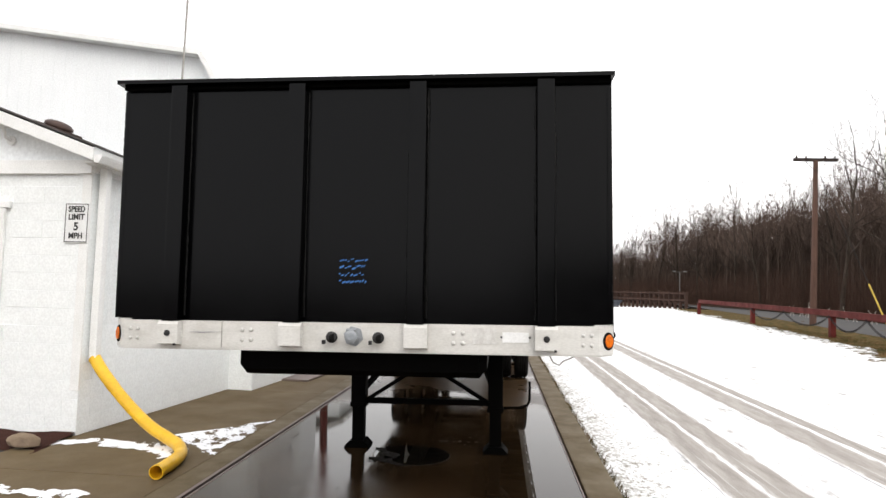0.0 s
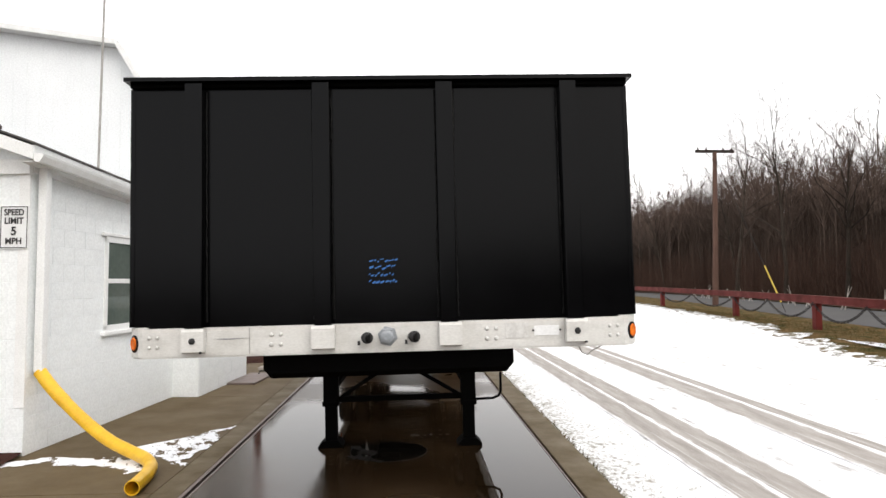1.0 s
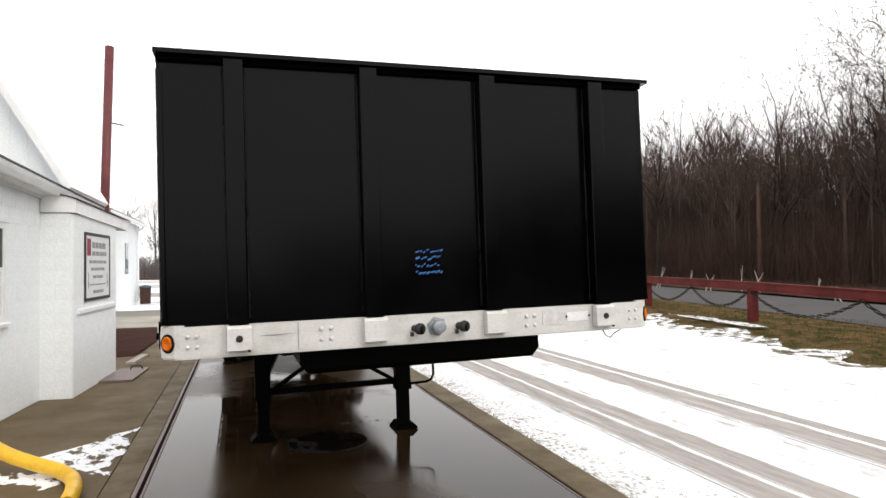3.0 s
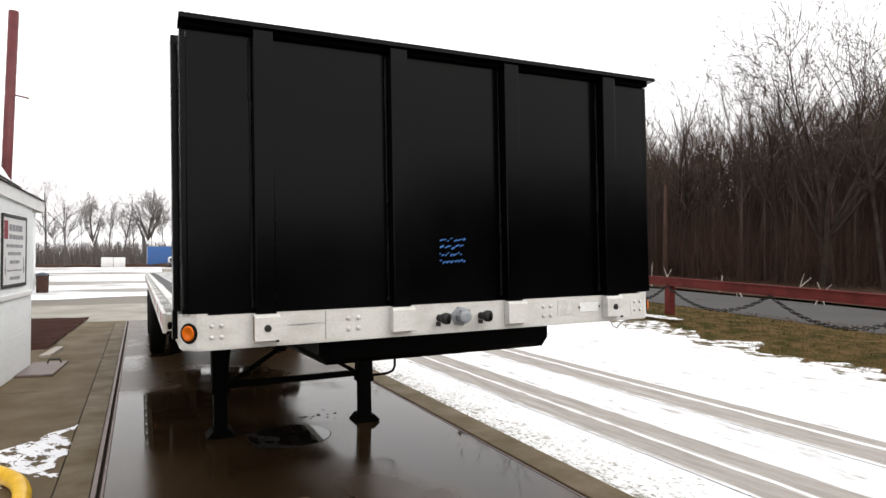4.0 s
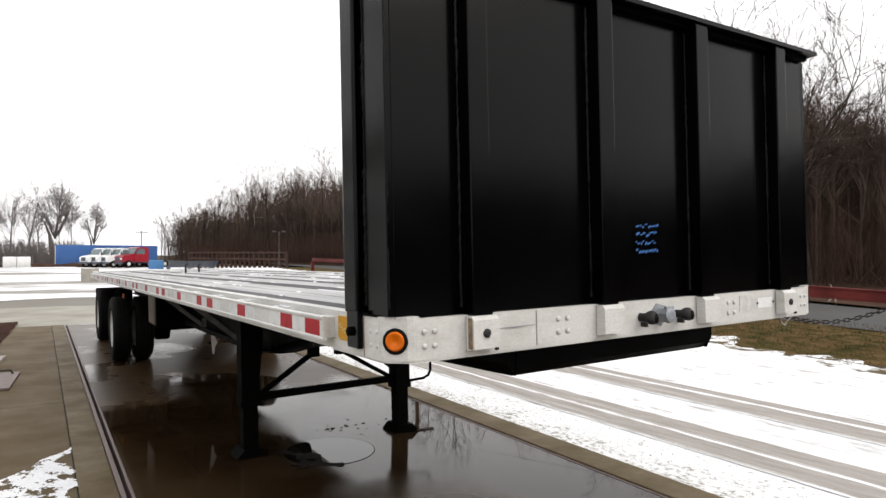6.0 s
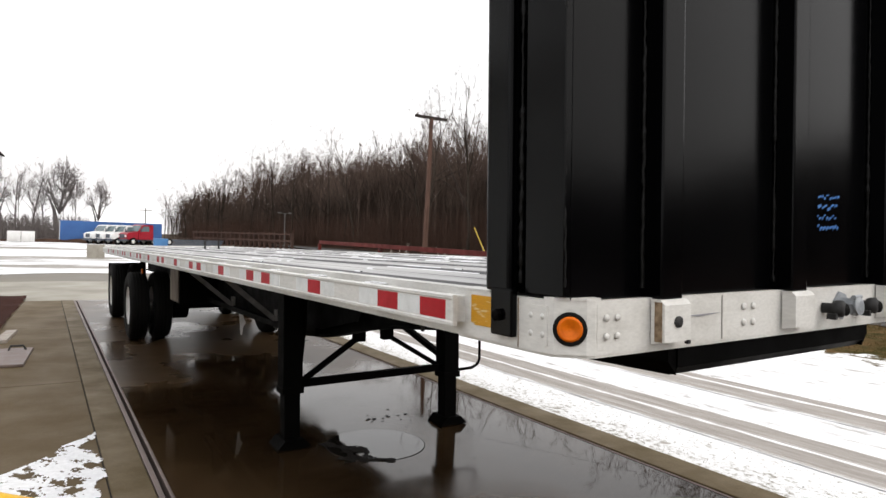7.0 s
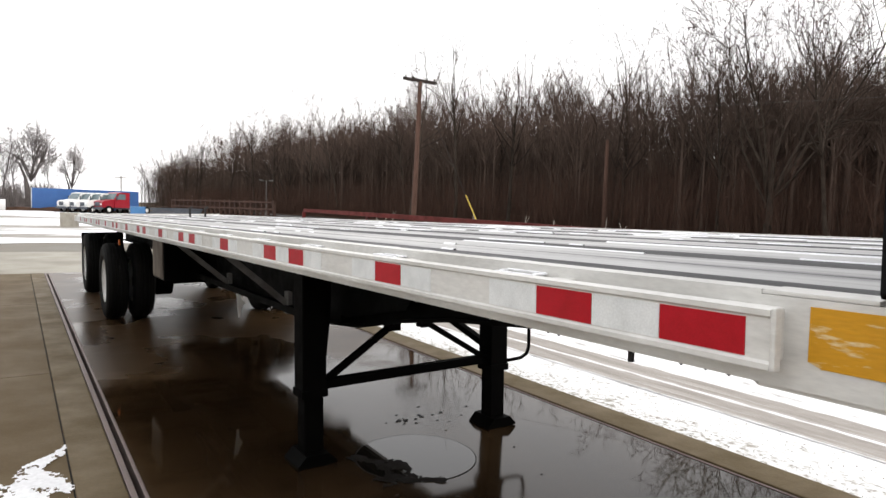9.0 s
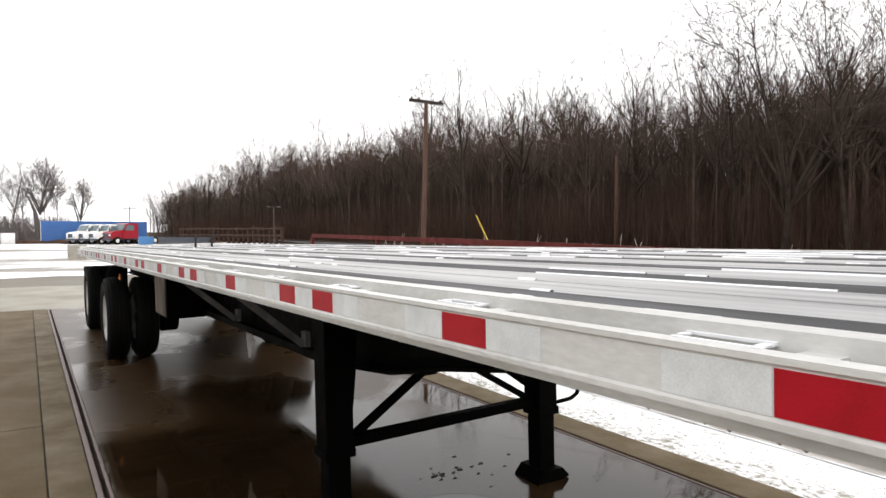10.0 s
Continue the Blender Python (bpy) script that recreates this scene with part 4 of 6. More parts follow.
# side rails, rub rails with tape
for s in (-1, 1):
    rail = part("side_rail", P([(s * 1.235, 1.390), (s * 1.235, 1.400), (s * 1.285, 1.400), (s * 1.285, 1.52), (s * 1.255, 1.524), (s * 1.255, 1.533), (s * 1.307, 1.533), (s * 1.307, 1.385), (s * 1.285, 1.385)], "y", 0.50, REAR), "white_rail", trailer, "white extruded side rail")
    rub = part("rub_rail", P([(s * 1.347, 1.418), (s * 1.347, 1.513), (s * 1.362, 1.509), (s * 1.362, 1.500), (s * 1.357, 1.496), (s * 1.357, 1.432), (s * 1.362, 1.428), (s * 1.362, 1.419)], "y", 0.455, REAR - 0.05), "white_rail", trailer, "white rub rail with red and white tape")
    part("end_cap", B(*sorted((s * 1.345, s * 1.3625)), 0.446, 0.4548, 1.417, 1.513, 0.003), "white_rail", rub)
    part("end_block", B(*sorted((s * 1.300, s * 1.350)), 0.462, 0.56, 1.425, 1.508, 0.006), "white_rail", rub)
    y = 0.9
    while y < REAR - 0.2:
        part("spool", B(*sorted((s * 1.300, s * 1.350)), y, y + 0.05, 1.42, 1.51), "white_rail", rub)
        part("stake_pocket", B(*sorted((s * 1.304, s * 1.349)), y + 0.085, y + 0.215, 1.43, 1.455, 0.003), "aluminium", rub)
        bm = bmesh.new()
        for u0, u1, v0, v1 in ((1.304, 1.314, 0.08, 0.22), (1.340, 1.350, 0.08, 0.22), (1.314, 1.340, 0.08, 0.10), (1.314, 1.340, 0.20, 0.22)):
            box(bm, *sorted((s * (u0 + random.uniform(0, 0.003)), s * (u1 - random.uniform(0, 0.003)))), y + v0 + random.uniform(0, 0.006), y + v1 - random.uniform(0, 0.006), 1.511, 1.511 + random.uniform(0.003, 0.006), 0.0015)
        part("pocket_snow", bm, "snow", rub, "snow lying on the pocket rim")
        y += 0.61
    if s < 0:
        y = 0.495
        k = 0
        while y < REAR - 1.0:
            for a in (0.0, 0.312, 1.045):
                part("red_tape", B(-1.3585, -1.3570, y + a, y + a + 0.155, 1.434, 1.494), "red_tape", rub, "red reflective tape")
            for a, w in ((0.157, 0.153), (0.47, 0.16), (0.885, 0.158), (1.203, 0.16), (1.62, 0.153)):
                part("white_tape", B(-1.3583, -1.3570, y + a, y + a + w, 1.434, 1.494), "white_tape", rub, "pale reflective tape")
            y += 1.795
    else:
        y = 0.495
        while y < REAR - 1.0:
            for a in (0.0, 0.312, 1.045):
                part("red_tape", B(1.3570, 1.3585, y + a, y + a + 0.155, 1.434, 1.494), "red_tape", rub, "red reflective tape")
            y += 1.795
part("top_flange", B(-1.3068, -1.240, 0.335, 0.4995, 1.5255, 1.533, 0.002), "white_rail", trailer)
part("warning_label", P([(0.29, 1.424), (0.405, 1.424), (0.425, 1.432), (0.424, 1.514), (0.29, 1.514)], "x", -HW - 0.0145, -HW - 0.010), "yellow_tape", trailer, "torn yellow warning label")
part("rust_streak", B(-1.3085, -1.3065, 0.2005, 0.2030, 1.386, 1.522), "rust_streak", trailer, "brown rust streak")
part("corner_plate", P([(0.085, 1.405), (0.15, 1.400), (0.172, 1.425), (0.172, 1.487), (0.15, 1.508), (0.085, 1.508)], "x", -1.3079, -1.300), "white_rail", trailer)
bm = bmesh.new()
random.seed(17)
y = 0.25
while y < 7.5:
    r = random.uniform(0.0025, 0.005)
    ret = bmesh.ops.create_icosphere(bm, subdivisions=1, radius=r)
    for v in ret["verts"]:
        v.co = Vector((-1.296 + v.co.x, y + v.co.y, 1.384 + v.co.z * 1.3))
    y += random.uniform(0.02, 0.11)
tagged(part("water_drops", bm, "fitting_grey", trailer), "water drops hanging from the rail", kind="stuff")
part("wire_loop", T([(0.98, 0.02, 1.385), (1.0, 0.02, 1.345), (1.03, 0.02, 1.332), (1.05, 0.02, 1.352), (1.08, 0.02, 1.365), (1.12, 0.02, 1.385)], 0.004, 5), "galvanised", trailer, "thin wire loop under the rail")
part("drain_pin", T([(-1.27, 0.78, 1.39), (-1.27, 0.78, 1.355)], 0.007, 6), "fitting", trailer)

# deck boards: dark nailing strips between snowy aluminium planks
dark = [(-1.253, -1.13), (-0.74, -0.55), (-0.27, -0.13), (0.14, 0.24), (0.50, 0.64), (0.92, 1.08)]
# Added plate: keeps sky light from leaking down through the plank gaps.
part("gap_blocker", B(-1.25, 1.25, 0.08, REAR - 0.05, DECK - 0.045, DECK - 0.034), "black_frame", trailer)
xa = -1.253
for a, b in dark + [(1.253, None)]:
    nplk = max(1, round((a - xa) / 0.2))
    w = (a - xa) / nplk
    for i in range(nplk):
        if w > 0.03:
            part("plank", B(xa + i * w + 0.003, xa + (i + 1) * w - 0.003, 0.07, REAR - 0.03, DECK - 0.03, DECK - 0.002 + 0.002 * (i % 2), 0.004), "deck_snow", trailer, "aluminium deck plank dusted with snow")
    if b is not None:
        part("nailing_strip", B(a + 0.003, b - 0.003, 0.07, REAR - 0.03, DECK - 0.032, DECK - 0.001, 0.002), "deck_wood", trailer, "dark wet nailing strip")
        xa = b
# ragged snow left along the plank joints
edges = sorted({round(v, 3) for ab in dark for v in ab} | {-0.93, -0.40, 0.37, 0.78, 1.17})
bm = bmesh.new()
for k, x in enumerate(edges):
    last = None
    for i in range(int((REAR - 0.3) / 0.07)):
        y = 0.12 + i * 0.07
        a = noise.fractal(Vector((k * 7.3, y * 0.9, 2.0)), 0.7, 2.1, 4) + 0.45 * noise.noise(Vector((k * 3.1, y * 7.0, 5.0)))
        if a < 0.20:
            last = None
            continue
        w = min(0.011, 0.002 + 0.020 * a) * (0.7 + 0.6 * abs(noise.noise(Vector((k * 2.0, y * 11.0, 8.0)))))
        off = x + 0.012 * noise.noise(Vector((k * 5.0, y * 4.0, 1.0)))
        ring = [bm.verts.new((off - w, y, DECK - 0.003)), bm.verts.new((off - w * 0.4, y, DECK + 0.0025)), bm.verts.new((off + w * 0.5, y, DECK + 0.003)), bm.verts.new((off + w, y, DECK - 0.003))]
        if last:
            for q in range(3):
                bm.faces.new((last[q], last[q + 1], ring[q + 1], ring[q]))
        last = ring
tagged(part("snow_streak", bm, "snow", trailer, "ragged streaks of snow along the plank joints", True), "ragged streaks of snow along the plank joints", kind="stuff")
part("rear_rail", B(-1.306, 1.306, REAR - 0.03, REAR + 0.02, 1.37, 1.55, 0.006), "white_rail", trailer)
for x in (-0.12, 0.10):
    part("tie_hook", T([(x, 9.9, DECK), (x, 9.9, DECK + 0.13), (x + 0.04, 9.9, DECK + 0.15)], 0.016, 6), "fitting", trailer)

# understructure
for s in (-1, 1):
    prof = [(0.30, 1.385), (0.30, 1.25), (1.7, 1.215), (2.4, 1.14), (2.9, 1.06), (3.4, 0.955), (4.1, 0.885), (7.4, 0.91), (8.6, 1.06), (REAR - 0.1, 1.06), (REAR - 0.1, 1.385)]
    bm = bmesh.new()
    prism(bm, prof, "x", s * 0.50 - 0.007, s * 0.50 + 0.007)
    part("main_beam", bm, "black_frame", trailer, "black fish-belly main beam")
    part("beam_flange", P([(0.30, 1.25), (0.30, 1.232), (1.7, 1.197), (2.4, 1.122), (2.9, 1.042), (3.4, 0.937), (4.1, 0.867), (7.4, 0.892), (8.6, 1.042), (REAR - 0.1, 1.042), (REAR - 0.1, 1.06), (8.6, 1.06), (7.4, 0.91), (4.1, 0.885), (3.4, 0.955), (2.9, 1.06), (2.4, 1.14), (1.7, 1.215)], "x", s * 0.50 - 0.07, s * 0.50 + 0.07), "black_frame", trailer)
y = 0.75
while y < REAR - 0.2:
    part("cross_member", B(-1.24, 1.24, y, y + 0.05, 1.40, 1.49), "black_frame", trailer)
    y += 0.62
part("coupler_plate", P([(0.20, 1.375), (0.20, 1.262), (0.235, 1.232), (1.75, 1.205), (1.75, 1.375)], "x", -0.63, 0.63), "black_frame", trailer, "black upper coupler plate")
for s in (-1, 1):
    part("coupler_wing", P([(s * 0.63, 1.375), (s * 0.672, 1.375), (s * 0.672, 1.285), (s * 0.63, 1.236)], "y", 0.205, 1.70), "black_frame", trailer)
# outrigger braces
for y in (4.3, 5.8):
    for s in (-1, 1):
        br = part("outrigger_brace", T([(s * 0.68, y, 0.975), (s * 1.16, y, 1.39)], 0.030, 4), "weathered_steel", trailer, "grey diagonal outrigger brace")
        part("gusset", B(*sorted((s * 0.664, s * 0.694)), y - 0.05, y + 0.03, 0.91, 1.07), "weathered_steel", br)

for s in (-1, 1):
    part("lower_sill", B(*sorted((s * 0.66, s * 0.71)), 3.7, 6.9, 0.925, 0.975), "black_frame", trailer)
    part("side_web", P([(2.6, 1.39), (2.8, 1.13), (3.5, 0.99), (6.9, 0.97), (6.9, 1.39)], "x", s * 0.58 - 0.005, s * 0.58 + 0.005), "black_frame", trailer)

# landing gear
LY = 3.68
for s, c in ((-1, -0.764), (1, 0.706)):
    g0 = LY * SLOPE - c * SIDE
    leg = part("landing_leg", B(c - 0.078, c + 0.078, LY - 0.075, LY + 0.075, g0 + 0.42, 1.33, 0.008), "black_frame", trailer, "black square landing leg")
    part("leg_gusset", P([(c - s * 0.077, 1.33), (c - s * 0.115, 1.33), (c - s * 0.105, 0.98), (c - s * 0.077, 0.72)], "y", LY - 0.07, LY - 0.05), "black_frame", leg)
    part("inner_leg", B(c - 0.063, c + 0.063, LY - 0.06, LY + 0.06, g0 + 0.07, g0 + 0.45, 0.006), "black_frame", leg)
    part("collar", B(c - 0.086, c + 0.086, LY - 0.083, LY + 0.083, g0 + 0.42, g0 + 0.47, 0.006), "black_frame", leg)
    part("foot", P([(c - 0.13, g0 + 0.002), (c + 0.13, g0 + 0.002), (c + 0.13, g0 + 0.016), (c + 0.075, g0 + 0.072), (c - 0.075, g0 + 0.072), (c - 0.13, g0 + 0.016)], "y", LY - 0.12, LY + 0.12), "black_frame", leg)
    part("rear_brace", T([(c, LY + 0.07, 0.62), (s * 0.52, LY + 0.85, 0.96)], 0.035, 4), "black_frame", leg)
    part("diagonal", T([(c - s * 0.07, LY, 0.545), (-0.045 + s * 0.14, LY, 0.87)], 0.027, 4), "black_frame", leg)
    part("diagonal_lug", B(-0.045 + s * 0.13 - 0.045, -0.045 + s * 0.13 + 0.045, LY - 0.04, LY + 0.04, 0.84, 0.95), "black_frame", leg)
part("cross_bar", B(-0.69, 0.63, LY - 0.03, LY + 0.03, 0.515, 0.575, 0.004), "black_frame", trailer)
part("leg_hanger", B(-0.58, 0.58, LY - 0.05, LY + 0.05, 0.93, 1.0), "black_frame", trailer)
crank = [(0.78, LY, 0.50), (0.98, LY, 0.505), (1.04, LY, 0.53), (1.065, LY, 0.58), (1.065, LY, 0.78)]
part("crank_handle", T(crank, 0.014, 8), "black_frame", trailer, "bent black crank handle", True)

# tool locker, air tank, white tag
# Body painted black for its shaded front; the door takes the lit side's colour.
lock = part("tool_locker", B(-1.02, -0.56, 6.95, 7.55, 0.90, 1.36, 0.01), "black_frame", trailer, "steel tool locker, black for its shaded front")
part("locker_door", B(-1.035, -1.022, 6.98, 7.52, 0.92, 1.34, 0.006), "locker_brown", lock, "weathered brown-grey locker door")
part("air_tank", L([(0.02, 0), (0.10, 0.02), (0.12, 0.06), (0.12, 0.84), (0.10, 0.88), (0.02, 0.90)], (-0.1, 6.3, 0.98), (1, 0, 0), 16), "black_frame", trailer, smooth=True)
part("hose_tag", P([(-0.575, 0.92), (-0.545, 0.90), (-0.52, 0.80), (-0.495, 0.765), (-0.53, 0.71), (-0.54, 0.63), (-0.555, 0.63), (-0.565, 0.75)], "y", 5.95, 5.962), "rim_white", trailer, "white plastic strap hanging down")
for y in (4.9, 5.3, 7.9):
    part("tow_plate", B(-0.50, 0.50, y, y + 0.06, 0.93, 1.02), "black_frame", trailer)

# axles and wheels
TYR = 0.515
for ay in (9.65, 12.5):
    gz = ay * SLOPE
    part("axle", T([(-0.95, ay, gz + TYR), (0.95, ay, gz + TYR)], 0.07, 10), "black_frame", trailer)
    for s in (-1, 1):
        part("spring_hanger", P([(ay - 0.65, 1.06), (ay - 0.45, 1.06), (ay - 0.48, 0.72), (ay - 0.60, 0.72)], "x", s * 0.5 - 0.06, s * 0.5 + 0.06), "black_frame", trailer)
        part("leaf_spring", P([(ay - 0.55, 0.78), (ay - 0.2, 0.70), (ay + 0.2, 0.70), (ay + 0.55, 0.80), (ay + 0.55, 0.86), (ay + 0.2, 0.78), (ay - 0.2, 0.78), (ay - 0.55, 0.84)], "x", s * 0.5 - 0.045, s * 0.5 + 0.045), "black_frame", trailer)
        for off in (1.185, 0.86):
            o = (s * (off - 0.135), ay, gz + TYR - s * off * SIDE)
            w = part("wheel", L([(0.29, 0.02), (0.30, 0.05), (0.30, 0.22), (0.29, 0.25)], o, (s, 0, 0), 28, False), "rim_white", trailer, "dual wheel with white rim", True)
            part("tyre", L([(0.29, 0.03), (0.36, 0.005), (0.46, 0.005), (0.50, 0.025), (TYR, 0.06), (TYR, 0.085), (TYR - 0.012, 0.088), (TYR - 0.012, 0.098), (TYR, 0.10), (TYR, 0.128), (TYR - 0.012, 0.131), (TYR - 0.012, 0.141), (TYR, 0.144), (TYR, 0.172), (TYR - 0.012, 0.175), (TYR - 0.012, 0.185), (TYR, 0.188), (TYR, 0.21), (0.50, 0.245), (0.46, 0.265), (0.36, 0.265), (0.29, 0.24)], o, (s, 0, 0), 40, False), "rubber", w, "black ribbed truck tyre")
            part("rim", L([(0.29, 0.235), (0.27, 0.225), (0.255, 0.15), (0.16, 0.10), (0.12, 0.10), (0.12, 0.16), (0.02, 0.17)], o, (s, 0, 0), 28, False), "rim_white", w, "white steel rim", True)
        part("brake_drum", L([(0.2, 0), (0.21, 0.02), (0.21, 0.2), (0.18, 0.22)], (s * 0.45, ay, gz + TYR), (s, 0, 0), 20), "black_frame", trailer)
part("bumper_guard", B(-1.1, 1.1, REAR - 0.12, REAR - 0.02, 0.62, 0.72, 0.008), "black_frame", trailer)
for x in (-0.6, 0.6):
    part("guard_post", B(x - 0.05, x + 0.05, REAR - 0.12, REAR - 0.05, 0.72, 1.40), "black_frame", trailer)
for s in (-1, 1):
    part("mud_flap", B(*sorted((s * 0.68, s * 1.28)), 13.35, 13.36, 0.45, 1.2), "rubber", trailer)
part("axle_lamp", B(-1.22, -1.20, 8.75, 8.82, 1.19, 1.26, 0.01), "amber", trailer, "small amber side lamp")

# ---------------- things on the sidewalk and platform ----------------
hose = thing("drain_hose", "yellow plastic drain hose leading from a downspout", "hose")
ctrl = [(-3.72, 3.54, 0.83), (-3.55, 3.48, 0.66), (-3.24, 3.38, 0.41), (-2.90, 3.26, 0.20), (-2.62, 3.13, 0.11), (-2.42, 2.98, 0.082), (-2.28, 2.78, 0.068), (-2.21, 2.56, 0.064), (-2.18, 2.34, 0.064), (-2.165, 2.13, 0.064)]
fine_pts = []
for i in range(len(ctrl) - 1):
    p0, p1, p2, p3 = (Vector(ctrl[max(0, min(len(ctrl) - 1, i + k))]) for k in (-1, 0, 1, 2))
    for k in range(8):
        u = k / 8
        fine_pts.append(0.5 * ((2 * p1) + (p2 - p0) * u + (2 * p0 - 5 * p1 + 4 * p2 - p3) * u * u + (3 * p1 - p0 - 3 * p2 + p3) * u ** 3))
fine_pts.append(Vector(ctrl[-1]))
bm = bmesh.new()
tube(bm, fine_pts, 0.060, 18, cap=False)
tube(bm, fine_pts[::-1], 0.055, 18, cap=False)
part("pipe", bm, "hose_yellow", hose, smooth=True)
part("lip", L([(0.055, 0), (0.063, 0.0), (0.064, 0.03), (0.055, 0.03)], fine_pts[-1], fine_pts[-2] - fine_pts[-1], 18, False), "hose_yellow", hose)
part("sleeve", T(fine_pts[0:13], 0.0635, 18, cap=False), "hose_yellow", hose, "overlapping sleeve", True)

# lid over a pit next to the annex
hatch = thing("access_hatch", "grey steel access hatch with lifting handle", "hatch", m=pose(-2.77, 8.45, 0.0, 0, 0, -4))
part("plate", B(-0.24, 0.24, -0.62, 0.62, 0.0, 0.035, 0.008), "steel_edge", hatch)
part("handle", T([(-0.02, 0.42, 0.03), (0.0, 0.44, 0.09), (0.14, 0.46, 0.09), (0.17, 0.45, 0.03)], 0.014, 6), "fitting", hatch)

# round pool over a sunk manhole
pool = thing("manhole_pool", "round manhole recess filled with still water", "puddle", m=pose(-0.12, 3.38, 0))
part("water", L([(0.005, 0.0), (0.39, 0.0), (0.39, 0.0035), (0.005, 0.0035)], (0, 0, 0), (0, 0, 1), 48), "water", pool)
part("rim", L([(0.391, 0.0), (0.397, 0.0), (0.397, 0.0022), (0.391, 0.0022)], (0, 0, 0), (0, 0, 1), 48, False), "dark_gap", pool, "dark worn steel rim")
random.seed(21)
bm = bmesh.new()
for i in range(46):
    a = random.uniform(0, 6.28)
    x, y = (0.30 + random.gauss(0, 0.15), 4.02 + random.gauss(0, 0.07)) if i < 26 else (random.uniform(-1.3, 1.3), random.uniform(1.0, 5.5))
    r = random.uniform(0.006, 0.030 if i < 26 else 0.014)
    prism(bm, [(x + r * random.uniform(0.5, 1.2) * math.cos(a + k * 1.047), y + 0.6 * r * random.uniform(0.5, 1.2) * math.sin(a + k * 1.047)) for k in range(6)], "z", 0.0025, 0.0025 + r * 0.08)
solid("leaf_litter", bm, "fitting", "small dark leaves and grit on the wet platform", "litter", "stuff")

# stone and leaves beside the gable wall
bm = bmesh.new()
ret = bmesh.ops.create_icosphere(bm, subdivisions=3, radius=1)
for v in bm.verts:
    k = 1 + 0.22 * noise.noise(v.co * 1.4)
    v.co = Vector((v.co.x * 0.17 * k, v.co.y * 0.10 * k, max(-0.02, v.co.z * 0.10 * k)))
st = solid("stone", bm, "stone", "tan field stone lying by the wall", "stone")
st.location = (-3.95, 2.86, 0.05)
solid("leaf_bed", sheet(-6.5, -3.80, 2.72, 3.45, 50, 24, edge=0.10, freq=2.5, z=0.02, lift=0.035), "mulch", "dark red leaves and mulch along the wall", "mulch", "structure")

# thin snow on the sidewalk
def drift(name, poly, seed, holes=0.2, material="snow", label="thin melting snow drift on the concrete", category="snow"):
    """A thin ragged layer inside a rough outline."""
    random.seed(seed)
    bm = bmesh.new()
    step = 0.012
    xs = [p[0] for p in poly]
    ys = [p[1] for p in poly]
    def inside(x, y):
        c = False
        for (x1, y1), (x2, y2) in zip(poly, poly[1:] + poly[:1]):
            if (y1 > y) != (y2 > y) and x < (x2 - x1) * (y - y1) / (y2 - y1) + x1:
                c = not c
        return c
    vs = {}
    def vert(i, j):
        if (i, j) not in vs:
            x, y = i * step, j * step
            vs[i, j] = bm.verts.new((x + random.uniform(-0.005, 0.005), y + random.uniform(-0.005, 0.005), 0.006 + 0.006 * noise.noise(Vector((x * 6, y * 6, seed)))))
        return vs[i, j]
    for i in range(int(min(xs) / step) - 1, int(max(xs) / step) + 1):
        for j in range(int(min(ys) / step) - 1, int(max(ys) / step) + 1):
            x, y = (i + 0.5) * step, (j + 0.5) * step
            w = noise.fractal(Vector((x * 2.2, y * 2.2, seed)), 0.8, 2.1, 4)
            hole = noise.fractal(Vector((x * 7.0 + y * 2.6, y * 4.2 - x * 1.6, seed + 7)), 0.55, 2.1, 5)
            if inside(x + w * 0.16, y + w * 0.16) and hole < holes:
                bm.faces.new((vert(i, j), vert(i + 1, j), vert(i + 1, j + 1), vert(i, j + 1)))
    return solid(name, bm, material, label, category, "structure")


drift("snow_drift", [(-3.85, 3.20), (-3.45, 3.34), (-2.9, 3.30), (-2.58, 3.14), (-2.38, 2.88), (-2.44, 2.76), (-2.75, 2.90), (-3.2, 3.02), (-3.75, 3.08)], 3, 0.46)
drift("snow_drift", [(-2.80, 3.72), (-2.60, 3.40), (-2.40, 3.18), (-2.04, 2.95), (-2.03, 4.66), (-2.12, 4.52), (-2.30, 4.22), (-2.52, 4.0)], 8, 0.28)
drift("snow_drift", [(-6.0, 1.55), (-2.45, 1.52), (-2.5, 1.70), (-4.2, 1.76), (-6.0, 1.80)], 12)
drift("snow_drift", [(10.9, 9.4), (11.3, 9.2), (11.8, 11.8), (12.2, 14.4), (11.8, 14.5), (11.3, 12.0)], 15).location.z = 0.15

# Thin ragged black patch between the left leg and the pool.
drift("black_patch", [(-0.66, 3.62), (-0.54, 3.44), (-0.48, 3.24), (-0.36, 3.06), (-0.14, 2.97), (-0.12, 3.06), (-0.26, 3.18), (-0.32, 3.36), (-0.44, 3.58)], 31, 0.26, "patch_black", "thin ragged black patch beside the manhole pool", "silt")

# ---------------- fence with chain, utility pole ----------------
def fence_x(y):
    return float(np.interp(y, [-20, 10.6, 15.9, 23, 32, 43.7], [8.0, 12.1, 12.75, 13.75, 14.35, 15.1]))


posts_y = [-14.3, -8.6, -2.6, 3.5, 10.5, 16.0, 22.8, 32.2, 43.7]


def fence_z(y):
    return GROUND(fence_x(y), y)


